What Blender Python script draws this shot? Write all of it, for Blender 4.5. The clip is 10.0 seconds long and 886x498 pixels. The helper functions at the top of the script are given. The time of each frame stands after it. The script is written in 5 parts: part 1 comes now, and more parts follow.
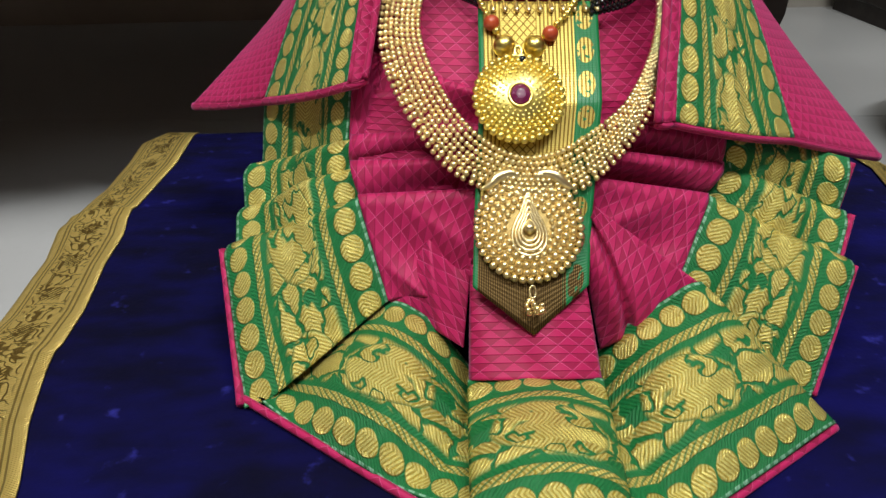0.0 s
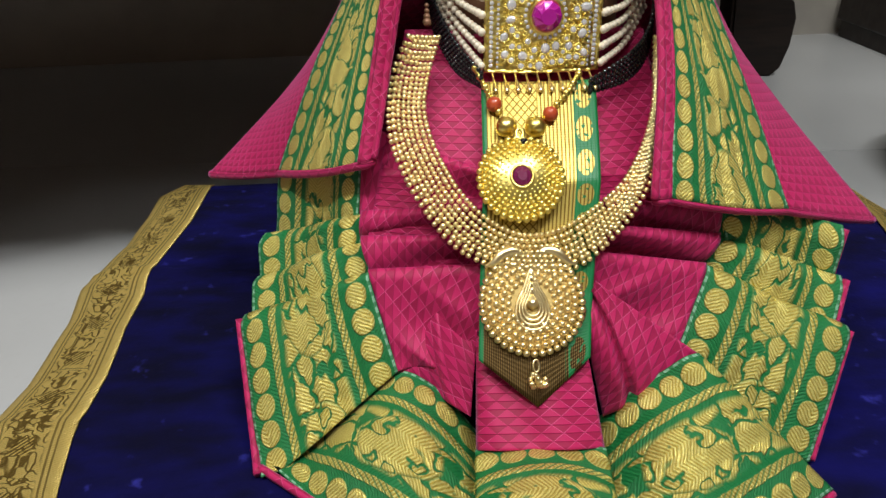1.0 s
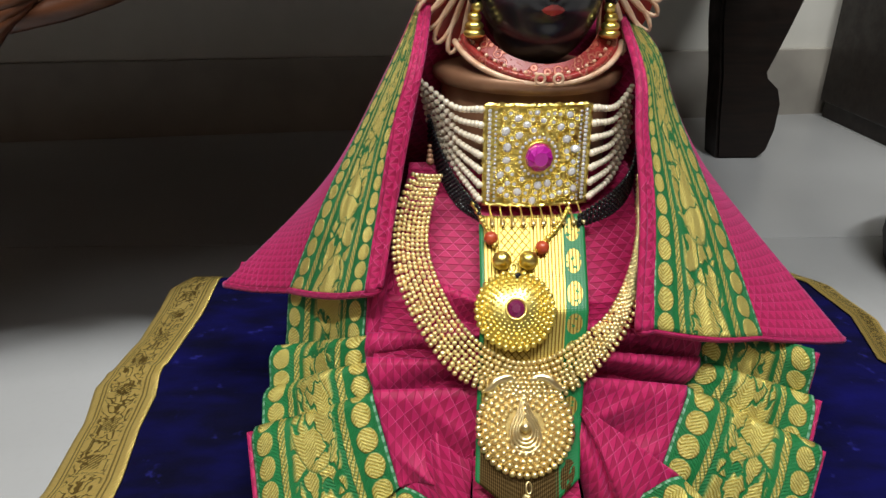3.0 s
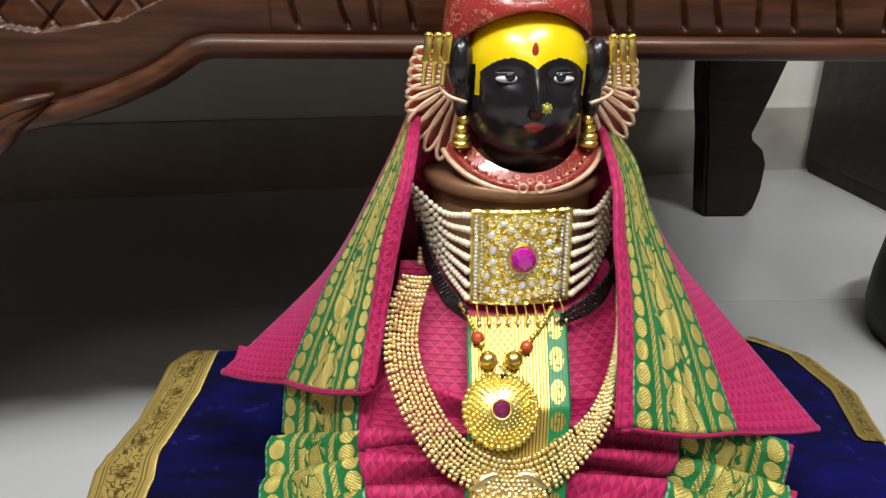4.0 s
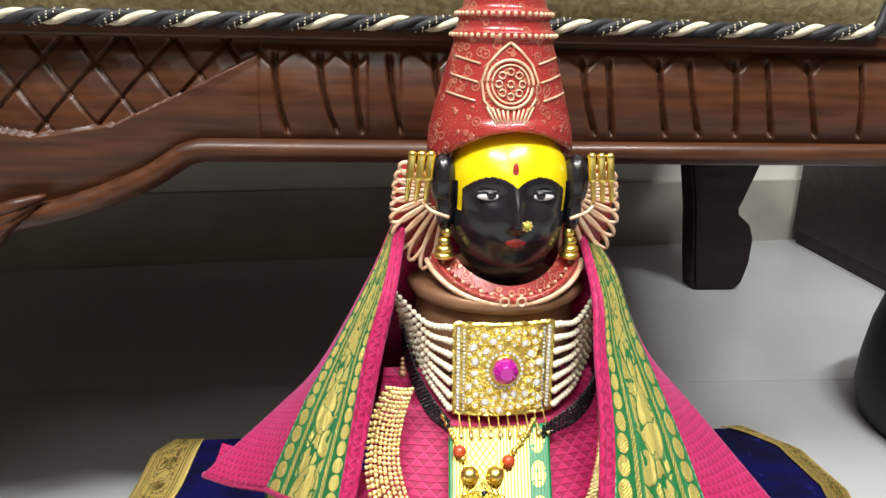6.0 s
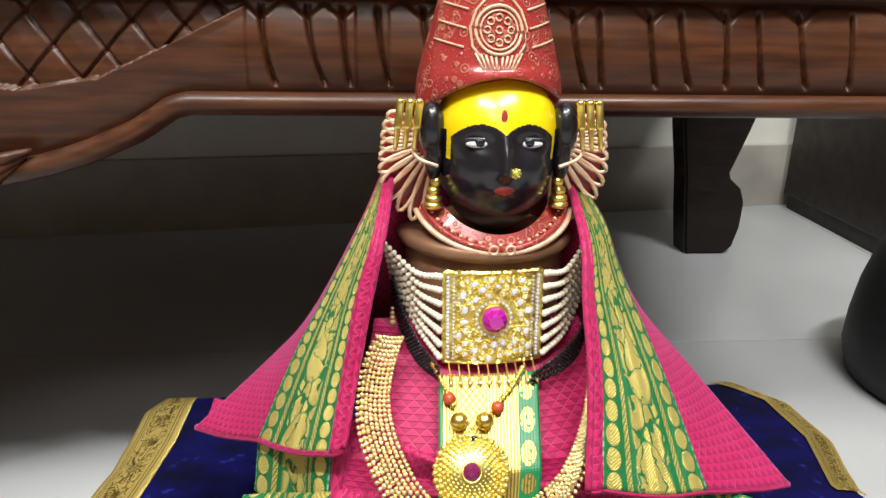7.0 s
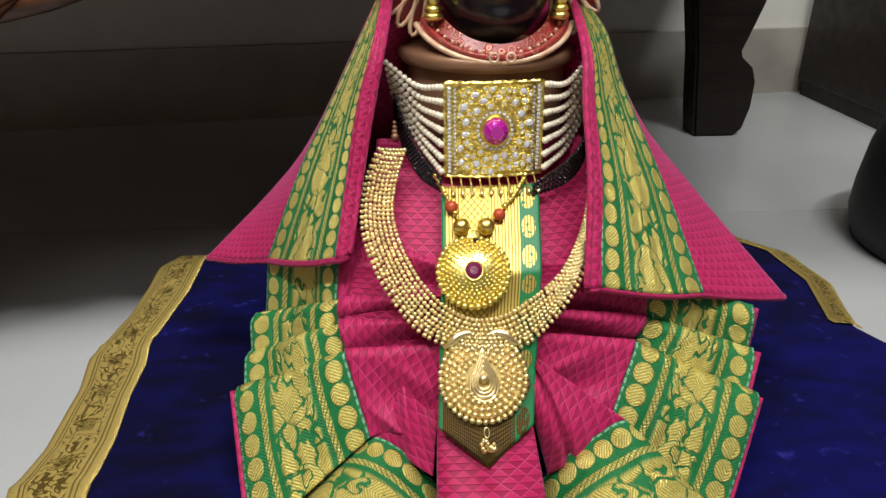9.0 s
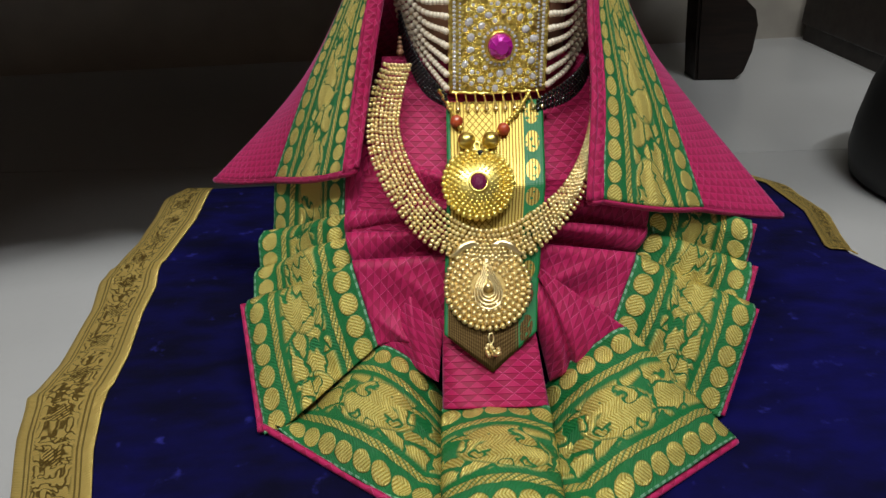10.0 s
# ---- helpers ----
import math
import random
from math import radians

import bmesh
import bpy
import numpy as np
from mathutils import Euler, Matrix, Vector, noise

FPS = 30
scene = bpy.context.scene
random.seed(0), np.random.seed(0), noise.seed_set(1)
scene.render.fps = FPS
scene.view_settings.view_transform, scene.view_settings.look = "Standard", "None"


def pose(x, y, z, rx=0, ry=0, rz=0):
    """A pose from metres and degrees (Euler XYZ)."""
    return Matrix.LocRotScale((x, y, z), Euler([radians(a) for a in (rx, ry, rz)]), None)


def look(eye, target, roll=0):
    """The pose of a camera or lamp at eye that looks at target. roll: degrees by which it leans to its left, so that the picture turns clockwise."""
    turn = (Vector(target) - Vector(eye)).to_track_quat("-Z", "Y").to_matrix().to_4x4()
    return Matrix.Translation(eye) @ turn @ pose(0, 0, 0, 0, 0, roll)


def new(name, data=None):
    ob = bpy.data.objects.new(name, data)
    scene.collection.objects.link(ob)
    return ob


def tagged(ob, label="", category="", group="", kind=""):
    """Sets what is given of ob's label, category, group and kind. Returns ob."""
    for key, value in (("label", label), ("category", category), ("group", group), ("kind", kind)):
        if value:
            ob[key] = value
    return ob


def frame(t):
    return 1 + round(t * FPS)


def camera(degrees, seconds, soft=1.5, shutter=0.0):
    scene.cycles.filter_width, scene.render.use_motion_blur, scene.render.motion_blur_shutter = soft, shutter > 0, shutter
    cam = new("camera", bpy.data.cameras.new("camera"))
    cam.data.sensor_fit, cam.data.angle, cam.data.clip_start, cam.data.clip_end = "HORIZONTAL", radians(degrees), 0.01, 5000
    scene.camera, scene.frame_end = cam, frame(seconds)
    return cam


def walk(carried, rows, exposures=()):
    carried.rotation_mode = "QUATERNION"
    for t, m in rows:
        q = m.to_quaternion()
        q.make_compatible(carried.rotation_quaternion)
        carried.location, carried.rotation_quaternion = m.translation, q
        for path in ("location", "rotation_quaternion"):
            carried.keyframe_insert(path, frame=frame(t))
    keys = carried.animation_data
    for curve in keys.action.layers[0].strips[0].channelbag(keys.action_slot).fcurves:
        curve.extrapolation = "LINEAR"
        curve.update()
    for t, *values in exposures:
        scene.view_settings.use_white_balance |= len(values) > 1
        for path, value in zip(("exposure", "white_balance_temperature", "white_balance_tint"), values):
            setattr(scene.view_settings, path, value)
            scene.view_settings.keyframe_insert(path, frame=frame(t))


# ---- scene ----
cam = camera(62.6, 10.0)
ROWS = [
    (0.0, -0.0544, -0.3289, 0.2694, 60.22, -1.02, -3.86),
    (0.5, -0.0534, -0.3259, 0.2903, 59.80, -0.19, -3.62),
    (1.0, -0.0525, -0.3286, 0.2963, 61.50, -0.03, -3.33),
    (1.5, -0.0556, -0.3324, 0.3088, 63.09, -0.39, -3.37),
    (2.0, -0.0558, -0.3324, 0.3168, 63.75, -0.34, -3.32),
    (2.5, -0.0558, -0.3336, 0.3244, 64.63, -0.59, -3.19),
    (4.0, -0.0522, -0.3423, 0.3722, 68.65, -0.68, -3.65),
    (4.5, -0.0515, -0.3424, 0.3881, 71.20, -0.77, -3.80),
    (5.0, -0.0515, -0.3386, 0.3977, 73.03, -1.33, -3.92),
    (6.5, -0.0446, -0.3369, 0.4009, 72.61, -0.89, -4.17),
    (7.0, -0.0446, -0.3408, 0.3898, 70.74, -1.01, -4.58),
    (7.5, -0.0489, -0.3467, 0.3748, 68.84, -1.30, -4.26),
    (8.0, -0.0453, -0.3554, 0.3651, 67.43, -0.64, -4.51),
    (8.5, -0.0394, -0.3580, 0.3528, 65.81, 0.26, -4.14),
    (9.0, -0.0417, -0.3663, 0.3405, 64.53, 0.05, -4.12),
    (9.5, -0.0401, -0.3774, 0.3348, 62.72, 0.37, -3.86),
    (10.0, -0.0463, -0.3830, 0.3234, 61.30, 0.02, -4.23),
]
walk(cam, [(t, pose(x, y, z, rx, ry, rz)) for t, x, y, z, rx, ry, rz in ROWS],
     exposures=[(0.0, -0.73), (1.0, -0.70), (2.5, -0.70), (4.0, -0.46), (5.0, -0.22), (6.5, 0.08), (7.5, -0.27), (9.0, -0.60), (9.5, -0.66), (10.0, -1.08)])

# ---- light: a dim closed room, one ceiling tube and two added fill lamps ----
world = bpy.data.worlds.new("room_air")
scene.world = world
world.use_nodes = True
world.node_tree.nodes["Background"].inputs[0].default_value = (0.75, 0.85, 1.0, 1)
world.node_tree.nodes["Background"].inputs[1].default_value = 0.001


def area(name, at, target, sx, sy, watts, colour):
    data = bpy.data.lights.new(name, "AREA")
    data.shape, data.size, data.size_y, data.energy, data.color = "RECTANGLE", sx, sy, watts, colour
    ob = new(name, data)
    ob.matrix_world = look(at, target)
    return ob


area("tube_light", (0.50, -0.75, 2.35), (0.05, 0.0, 0.15), 1.1, 0.08, 58, (0.97, 1.0, 1.0))
# added fill from the left for the side the ceiling tube leaves dim
area("left_fill_lamp", (-0.75, -0.85, 2.35), (-0.05, 0.0, 0.15), 1.1, 0.08, 58, (1.0, 1.0, 0.96))
# added weak frontal fill, stands in for light off the room
area("front_fill_lamp", (-0.40, -1.95, 2.30), (0.0, 0.0, 0.2), 1.2, 0.30, 9, (1.0, 0.99, 0.94))


# ---- materials ----
class Mat:
    """A node material with short calls for the few nodes used here."""

    def __init__(self, name, **values):
        self.mat = bpy.data.materials.new(name)
        self.mat.use_nodes = True
        self.tree = self.mat.node_tree
        self.out = self.tree.nodes["Principled BSDF"]
        for key, value in values.items():
            self.set(key.replace("_", " "), value)

    def set(self, key, value):
        if isinstance(value, bpy.types.NodeSocket):
            self.tree.links.new(value, self.out.inputs[key])
        else:
            self.out.inputs[key].default_value = (*value, 1) if isinstance(value, tuple) and len(value) == 3 else value

    def feed(self, node, n, value):
        if isinstance(value, bpy.types.NodeSocket):
            self.tree.links.new(value, node.inputs[n])
        elif value is not None:
            node.inputs[n].default_value = value

    def math(self, op, a, b=None, c=None):
        node = self.tree.nodes.new("ShaderNodeMath")
        node.operation = op
        for n, value in enumerate((a, b, c)):
            self.feed(node, n, value)
        return node.outputs[0]

    def coords(self, kind="Object"):
        return self.tree.nodes.new("ShaderNodeTexCoord").outputs[kind]

    def uv(self):
        split = self.tree.nodes.new("ShaderNodeSeparateXYZ")
        self.tree.links.new(self.coords("UV"), split.inputs[0])
        return split.outputs[0], split.outputs[1]

    def vec(self, x, y, z=0.0):
        node = self.tree.nodes.new("ShaderNodeCombineXYZ")
        for n, value in enumerate((x, y, z)):
            self.feed(node, n, value)
        return node.outputs[0]

    def noise(self, scale, detail=3.0, vector=None, stretch=None):
        node = self.tree.nodes.new("ShaderNodeTexNoise")
        vector = vector or self.coords()
        if stretch:
            m = self.tree.nodes.new("ShaderNodeMapping")
            m.inputs["Scale"].default_value = stretch
            self.tree.links.new(vector, m.inputs[0])
            vector = m.outputs[0]
        self.tree.links.new(vector, node.inputs["Vector"])
        node.inputs["Scale"].default_value, node.inputs["Detail"].default_value = scale, detail
        return node.outputs["Fac"]

    def cells(self, scale, vector=None, feature="F1", out="Distance"):
        node = self.tree.nodes.new("ShaderNodeTexVoronoi")
        node.feature = feature
        node.inputs["Scale"].default_value = scale
        self.tree.links.new(vector or self.coords(), node.inputs["Vector"])
        return node.outputs[out]

    def mix(self, f, a, b):
        node = self.tree.nodes.new("ShaderNodeMix")
        node.data_type = "RGBA"
        self.feed(node, 0, f)
        for n, c in ((6, a), (7, b)):
            self.feed(node, n, (*c, 1) if isinstance(c, tuple) else c)
        return node.outputs[2]

    def ramp(self, f, lo, hi, a=0.0, b=1.0):
        node = self.tree.nodes.new("ShaderNodeMapRange")
        node.interpolation_type = "SMOOTHSTEP"
        for n, value in enumerate((f, lo, hi, a, b)):
            self.feed(node, n, value)
        return node.outputs[0]

    def bump(self, height, strength, distance):
        node = self.tree.nodes.new("ShaderNodeBump")
        node.inputs["Strength"].default_value, node.inputs["Distance"].default_value = strength, distance
        self.tree.links.new(height, node.inputs["Height"])
        self.set("Normal", node.outputs[0])

    def random(self):
        return self.tree.nodes.new("ShaderNodeObjectInfo").outputs["Random"]


def top(m, *masks):
    """The largest of several masks."""
    value = masks[0]
    for other in masks[1:]:
        value = m.math("MAXIMUM", value, other)
    return value


def band_mask(m, u, centre, half):
    return m.ramp(m.math("ABSOLUTE", m.math("SUBTRACT", u, centre)), half * 1.12, half * 0.88)


def dots(m, u, v, centre, ru, rv, period):
    a = m.math("DIVIDE", m.math("SUBTRACT", u, centre), ru)
    f = m.math("SUBTRACT", m.math("FRACT", m.math("DIVIDE", v, period)), 0.5)
    b = m.math("MULTIPLY", f, period / rv)
    d = m.math("ADD", m.math("MULTIPLY", a, a), m.math("MULTIPLY", b, b))
    return m.ramp(d, 1.1, 0.85)


GREEN_SILK = (0.006, 0.17, 0.05)


def border_cloth():
    """Green silk with woven gold: two rows of coins, two cords and a broad middle of leaf motifs. UV in border widths."""
    m = Mat("green_gold_brocade")
    u0, v0 = m.uv()
    wob = m.math("MULTIPLY", m.math("SUBTRACT", m.noise(9.0, 2.0, m.vec(u0, v0)), 0.5), 0.022)
    u, v = m.math("ADD", u0, wob), m.math("ADD", v0, m.math("MULTIPLY", wob, 1.4))
    coins = top(m, dots(m, u, v, 0.112, 0.070, 0.078, 0.165), dots(m, u, v, 0.888, 0.070, 0.078, 0.165))
    twist = m.ramp(m.math("SINE", m.math("MULTIPLY", m.math("ADD", v, m.math("MULTIPLY", u, 1.6)), 110.0)), -0.75, -0.2, 0.25, 1.0)
    cords = m.math("MULTIPLY", top(m, band_mask(m, u, 0.250, 0.026), band_mask(m, u, 0.750, 0.026)), twist)
    middle = band_mask(m, u, 0.5, 0.175)
    swirl = m.vec(m.math("MULTIPLY", u, 6.0), m.math("MULTIPLY", v, 4.4), 0.3)
    warp = m.tree.nodes.new("ShaderNodeVectorMath")
    warp.operation = "MULTIPLY_ADD"
    n = m.tree.nodes.new("ShaderNodeTexNoise")
    n.inputs["Scale"].default_value = 1.4
    m.tree.links.new(swirl, n.inputs["Vector"])
    m.tree.links.new(n.outputs["Color"], warp.inputs[0])
    warp.inputs[1].default_value = (0.9, 0.9, 0)
    m.tree.links.new(swirl, warp.inputs[2])
    leaf = m.cells(1.0, warp.outputs[0], "DISTANCE_TO_EDGE")
    leaf = m.ramp(leaf, 0.04, 0.085)
    big = dots(m, m.math("ADD", u, m.math("MULTIPLY", m.math("SINE", m.math("MULTIPLY", v, 7.2)), 0.03)), v, 0.5, 0.17, 0.30, 0.87)
    seeds = m.ramp(m.noise(1.5, 1.0, warp.outputs[0]), 0.33, 0.38)
    vein = m.ramp(m.math("ABSOLUTE", m.math("SUBTRACT", m.noise(1.1, 1.0, warp.outputs[0]), 0.5)), 0.008, 0.03)
    motif = m.math("MULTIPLY", middle, top(m, m.math("MULTIPLY", big, vein), m.math("MULTIPLY", leaf, m.math("MULTIPLY", seeds, m.ramp(big, 0.5, 0.0)))))
    gold = top(m, coins, cords, motif)
    edge = top(m, band_mask(m, u0, 0.012, 0.008), band_mask(m, u0, 0.988, 0.008))
    edge = m.math("MULTIPLY", edge, m.ramp(m.math("SINE", m.math("MULTIPLY", v0, 95.0)), -0.5, 0.0, 0.2, 1.0))
    # slanted thread lines inside the gold
    across = m.math("MULTIPLY", m.math("SUBTRACT", v, m.math("MULTIPLY", m.math("PINGPONG", u, 0.085), 0.8)), 250.0)
    along = m.math("MULTIPLY", m.math("ADD", u, m.math("MULTIPLY", v, 0.45)), 26.0)
    streak = m.math("SUBTRACT", m.noise(1.0, 2.0, m.vec(across, along)), 0.5)
    thread = m.math("MULTIPLY_ADD", streak, 2.2, m.math("MULTIPLY", m.math("SINE", m.math("MULTIPLY", across, 1.0)), 0.50))
    speck = m.ramp(m.noise(120.0, 2.0, m.vec(u, v)), 0.35, 0.62)
    gcol = m.mix(m.ramp(thread, -0.7, 0.7), (0.60, 0.42, 0.045), (1.0, 0.89, 0.32))
    grn = m.mix(m.noise(140.0, 3.0, m.vec(u, v)), (0.002, 0.100, 0.024), (0.006, 0.240, 0.058))
    grn = m.mix(m.math("MULTIPLY", edge, 0.75), grn, (0.32, 0.62, 0.42))
    gold = m.math("MULTIPLY", gold, m.ramp(speck, 0.0, 1.0, 0.84, 1.0))
    m.set("Base Color", m.mix(gold, grn, gcol))
    m.set("Metallic", m.math("MULTIPLY", gold, 0.62))
    lustre = m.ramp(m.noise(3.2, 2.0, m.vec(u0, v0)), 0.3, 0.7, 0.24, 0.32)
    m.set("Roughness", m.math("SUBTRACT", 0.62, m.math("MULTIPLY", gold, lustre)))
    weave = m.math("ADD", m.math("MULTIPLY", gold, 0.8), m.math("MULTIPLY", thread, 0.22))
    m.bump(weave, 1.0, 0.0010)
    return m.mat


def magenta_cloth():
    """Magenta silk with a small woven lattice of triangles. UV in metres."""
    m = Mat("magenta_silk", Roughness=0.58, Specular_IOR_Level=0.3)
    u, v = m.uv()
    p, q = 0.0082, 0.0064
    a = m.math("ADD", m.math("DIVIDE", u, p), m.math("DIVIDE", v, q))
    b = m.math("SUBTRACT", m.math("DIVIDE", u, p), m.math("DIVIDE", v, q))
    fa, fb = m.math("FRACT", a), m.math("FRACT", b)
    ca = m.math("ABSOLUTE", m.math("SUBTRACT", fa, 0.5))
    cb = m.math("ABSOLUTE", m.math("SUBTRACT", fb, 0.5))
    line = top(m, m.ramp(ca, 0.45, 0.49), m.ramp(cb, 0.45, 0.49))
    half = m.ramp(m.math("SUBTRACT", fa, fb), -0.06, 0.06)
    patch = m.noise(70.0, 2.0)
    line = m.math("MULTIPLY", line, m.ramp(patch, 0.40, 0.62, 0.04, 0.6))
    base = m.mix(half, (0.27, 0.004, 0.042), (0.47, 0.011, 0.095))
    base = m.mix(m.math("MULTIPLY", m.noise(22.0, 3.0), 0.5), base, (0.52, 0.022, 0.13))
    m.set("Base Color", m.mix(line, base, (0.78, 0.10, 0.28)))
    h = m.math("ADD", m.math("MULTIPLY", half, 0.7), m.math("MULTIPLY", line, 0.2))
    m.bump(h, 0.6, 0.0008)
    m.set("Sheen Weight", 0.22)
    m.set("Sheen Roughness", 0.45)
    m.set("Sheen Tint", (0.80, 0.42, 0.85))
    return m.mat


def panel_cloth():
    """The front panel: gold weave with fine stripes and a diamond net, a green strip with gold leaves at one side."""
    m = Mat("gold_panel_weave")
    u, v = m.uv()
    side = m.ramp(u, 0.755, 0.765)
    thin = m.ramp(u, 0.045, 0.035)
    green = top(m, side, thin)
    leaf = m.math("MULTIPLY", dots(m, u, v, 0.875, 0.075, 0.10, 0.26), m.ramp(m.noise(26.0, 1.0, m.vec(u, v)), 0.36, 0.44))
    edge = band_mask(m, u, 0.775, 0.012)
    leaf = top(m, leaf, edge)
    green = m.math("MULTIPLY", green, m.math("SUBTRACT", 1.0, leaf))
    stripe = m.math("SINE", m.math("MULTIPLY", u, 190.0))
    du, dv = m.math("MULTIPLY", u, 15.0), m.math("MULTIPLY", v, 14.0)
    da = m.math("ABSOLUTE", m.math("SUBTRACT", m.math("FRACT", m.math("ADD", du, dv)), 0.5))
    db = m.math("ABSOLUTE", m.math("SUBTRACT", m.math("FRACT", m.math("SUBTRACT", du, dv)), 0.5))
    net = top(m, m.ramp(da, 0.36, 0.46), m.ramp(db, 0.36, 0.46))
    mid = band_mask(m, u, 0.33, 0.14)
    dark = m.math("ADD", m.math("MULTIPLY", mid, net), m.math("MULTIPLY", m.math("SUBTRACT", 1.0, mid), m.ramp(stripe, 0.1, 0.8)))
    gold = m.mix(dark, (0.66, 0.50, 0.13), (0.22, 0.13, 0.02))
    end = m.ramp(v, 1.78, 1.84)
    fleck = m.ramp(m.math("SINE", m.math("MULTIPLY", u, 330.0)), -0.5, 0.8)
    gold = m.mix(end, gold, m.mix(fleck, (0.05, 0.028, 0.009), (0.17, 0.105, 0.032)))
    dark = m.math("MULTIPLY", dark, m.math("SUBTRACT", 1.0, end))
    m.set("Base Color", m.mix(green, gold, GREEN_SILK))
    m.set("Metallic", m.math("MULTIPLY", m.math("SUBTRACT", 1.0, green), 0.8))
    m.set("Roughness", 0.38)
    fine = m.math("SINE", m.math("MULTIPLY", v, 320.0))
    m.bump(m.math("ADD", m.math("MULTIPLY", dark, -0.8), m.math("MULTIPLY", fine, 0.12)), 0.3, 0.0005)
    return m.mat


def velvet():
    m = Mat("blue_velvet", Roughness=0.9)
    crush = m.math("MULTIPLY_ADD", m.noise(30.0, 5.0, None, (1.0, 2.2, 1.0)), 0.45, m.math("MULTIPLY", m.noise(7.0, 3.0, None, (1.0, 1.6, 1.0)), 0.55))
    fine = m.noise(420.0, 2.0)
    base = m.mix(m.ramp(crush, 0.35, 0.75), (0.0004, 0.0003, 0.012), (0.0022, 0.0018, 0.082))
    # sparkle of the pile, put into the colour as bright blue specks
    sparkle = m.ramp(m.noise(90.0, 5.0), 0.62, 0.78)
    m.set("Base Color", m.mix(m.math("MULTIPLY", sparkle, 0.6), base, (0.03, 0.03, 0.30)))
    m.set("Sheen Weight", m.ramp(crush, 0.4, 0.8, 0.02, 0.16))
    m.set("Sheen Roughness", 0.4)
    m.set("Sheen Tint", (0.10, 0.13, 0.8))
    m.set("Specular IOR Level", 0.15)
    m.bump(m.math("ADD", m.math("MULTIPLY", fine, 0.3), crush), 0.4, 0.002)
    return m.mat


def gold_tape():
    """Woven gold ribbon with scroll work. UV in ribbon widths."""
    m = Mat("gold_ribbon", Metallic=0.55)
    u, v = m.uv()
    warp = m.noise(3.0, 1.0, m.vec(u, v))
    sc = m.vec(m.math("MULTIPLY", u, 5.0), m.math("ADD", m.math("MULTIPLY", v, 4.0), m.math("MULTIPLY", warp, 2.4)))
    scroll = m.ramp(m.math("ABSOLUTE", m.math("SUBTRACT", m.noise(1.6, 1.0, sc), 0.5)), 0.06, 0.02)
    middle = band_mask(m, u, 0.5, 0.24)
    hatch = m.ramp(m.math("SINE", m.math("MULTIPLY", m.math("ADD", u, v), 95.0)), -0.1, 0.5)
    rows = m.ramp(m.math("SINE", m.math("MULTIPLY", v, 7.5)), 0.3, 0.6)
    dark = m.math("MULTIPLY", middle, top(m, m.math("MULTIPLY", scroll, 0.9), m.math("MULTIPLY", m.math("MULTIPLY", hatch, rows), band_mask(m, u, 0.5, 0.12))))
    lines = top(m, band_mask(m, u, 0.16, 0.012), band_mask(m, u, 0.22, 0.010), band_mask(m, u, 0.80, 0.012), band_mask(m, u, 0.86, 0.010))
    dark = top(m, dark, m.math("MULTIPLY", lines, 0.7))
    weave = m.math("SINE", m.math("MULTIPLY", m.math("SUBTRACT", v, m.math("MULTIPLY", u, 0.5)), 240.0))
    col = m.mix(m.noise(5.0, 3.0, m.vec(u, v)), (0.78, 0.54, 0.12), (0.95, 0.71, 0.22))
    col = m.mix(m.ramp(weave, -0.6, 0.9, 0.0, 0.35), col, (0.98, 0.78, 0.32))
    m.set("Base Color", m.mix(dark, col, (0.15, 0.085, 0.012)))
    m.set("Roughness", 0.42)
    m.bump(m.math("ADD", m.math("MULTIPLY", dark, -1.0), m.math("MULTIPLY", weave, 0.3)), 0.9, 0.0012)
    return m.mat


def wood(name, dark, light, rough):
    m = Mat(name)
    grain = m.noise(26.0, 5.0, None, (0.6, 6.0, 7.0))
    blotch = m.noise(7.0, 3.0)
    col = m.mix(m.ramp(grain, 0.3, 0.72), dark, light)
    m.set("Base Color", m.mix(m.math("MULTIPLY", blotch, 0.45), col, dark))
    m.set("Roughness", m.ramp(m.noise(40.0, 4.0), 0.3, 0.7, rough - 0.06, rough + 0.12))
    m.set("Coat Weight", 0.12)
    m.set("Coat Roughness", 0.2)
    m.set("Specular IOR Level", 0.3)
    m.bump(grain, 0.12, 0.001)
    return m.mat


def painted(name, colour, other, rough, scale=60.0, metal=0.0, coat=0.0, bump=0.1, dist=0.0005):
    m = Mat(name, Roughness=rough, Metallic=metal)
    n = m.noise(scale, 4.0)
    m.set("Base Color", m.mix(m.ramp(n, 0.3, 0.7), colour, other))
    m.set("Coat Weight", coat)
    m.set("Coat Roughness", 0.08)
    m.bump(n, bump, dist)
    return m.mat


def crown_paint():
    """Red lacquer with rubbed gold on the raised relief."""
    m = Mat("red_gilt_relief", Roughness=0.3)
    x = m.coords()
    d = m.cells(175.0, x)
    ring = m.ramp(m.math("ABSOLUTE", m.math("SUBTRACT", d, 0.36)), 0.10, 0.04)
    raised = top(m, ring, m.ramp(d, 0.18, 0.10), m.math("MULTIPLY", m.ramp(m.cells(520.0, x), 0.30, 0.18), 0.6))
    rub = m.math("MULTIPLY", raised, m.ramp(m.noise(45.0, 2.0), 0.25, 0.6, 0.1, 0.6))
    red = m.mix(m.noise(60.0, 3.0), (0.30, 0.020, 0.020), (0.40, 0.040, 0.036))
    m.set("Base Color", m.mix(rub, red, (0.66, 0.27, 0.17)))
    m.set("Metallic", m.math("MULTIPLY", rub, 0.4))
    m.set("Coat Weight", 0.4)
    m.bump(raised, 0.7, 0.0012)
    return m.mat


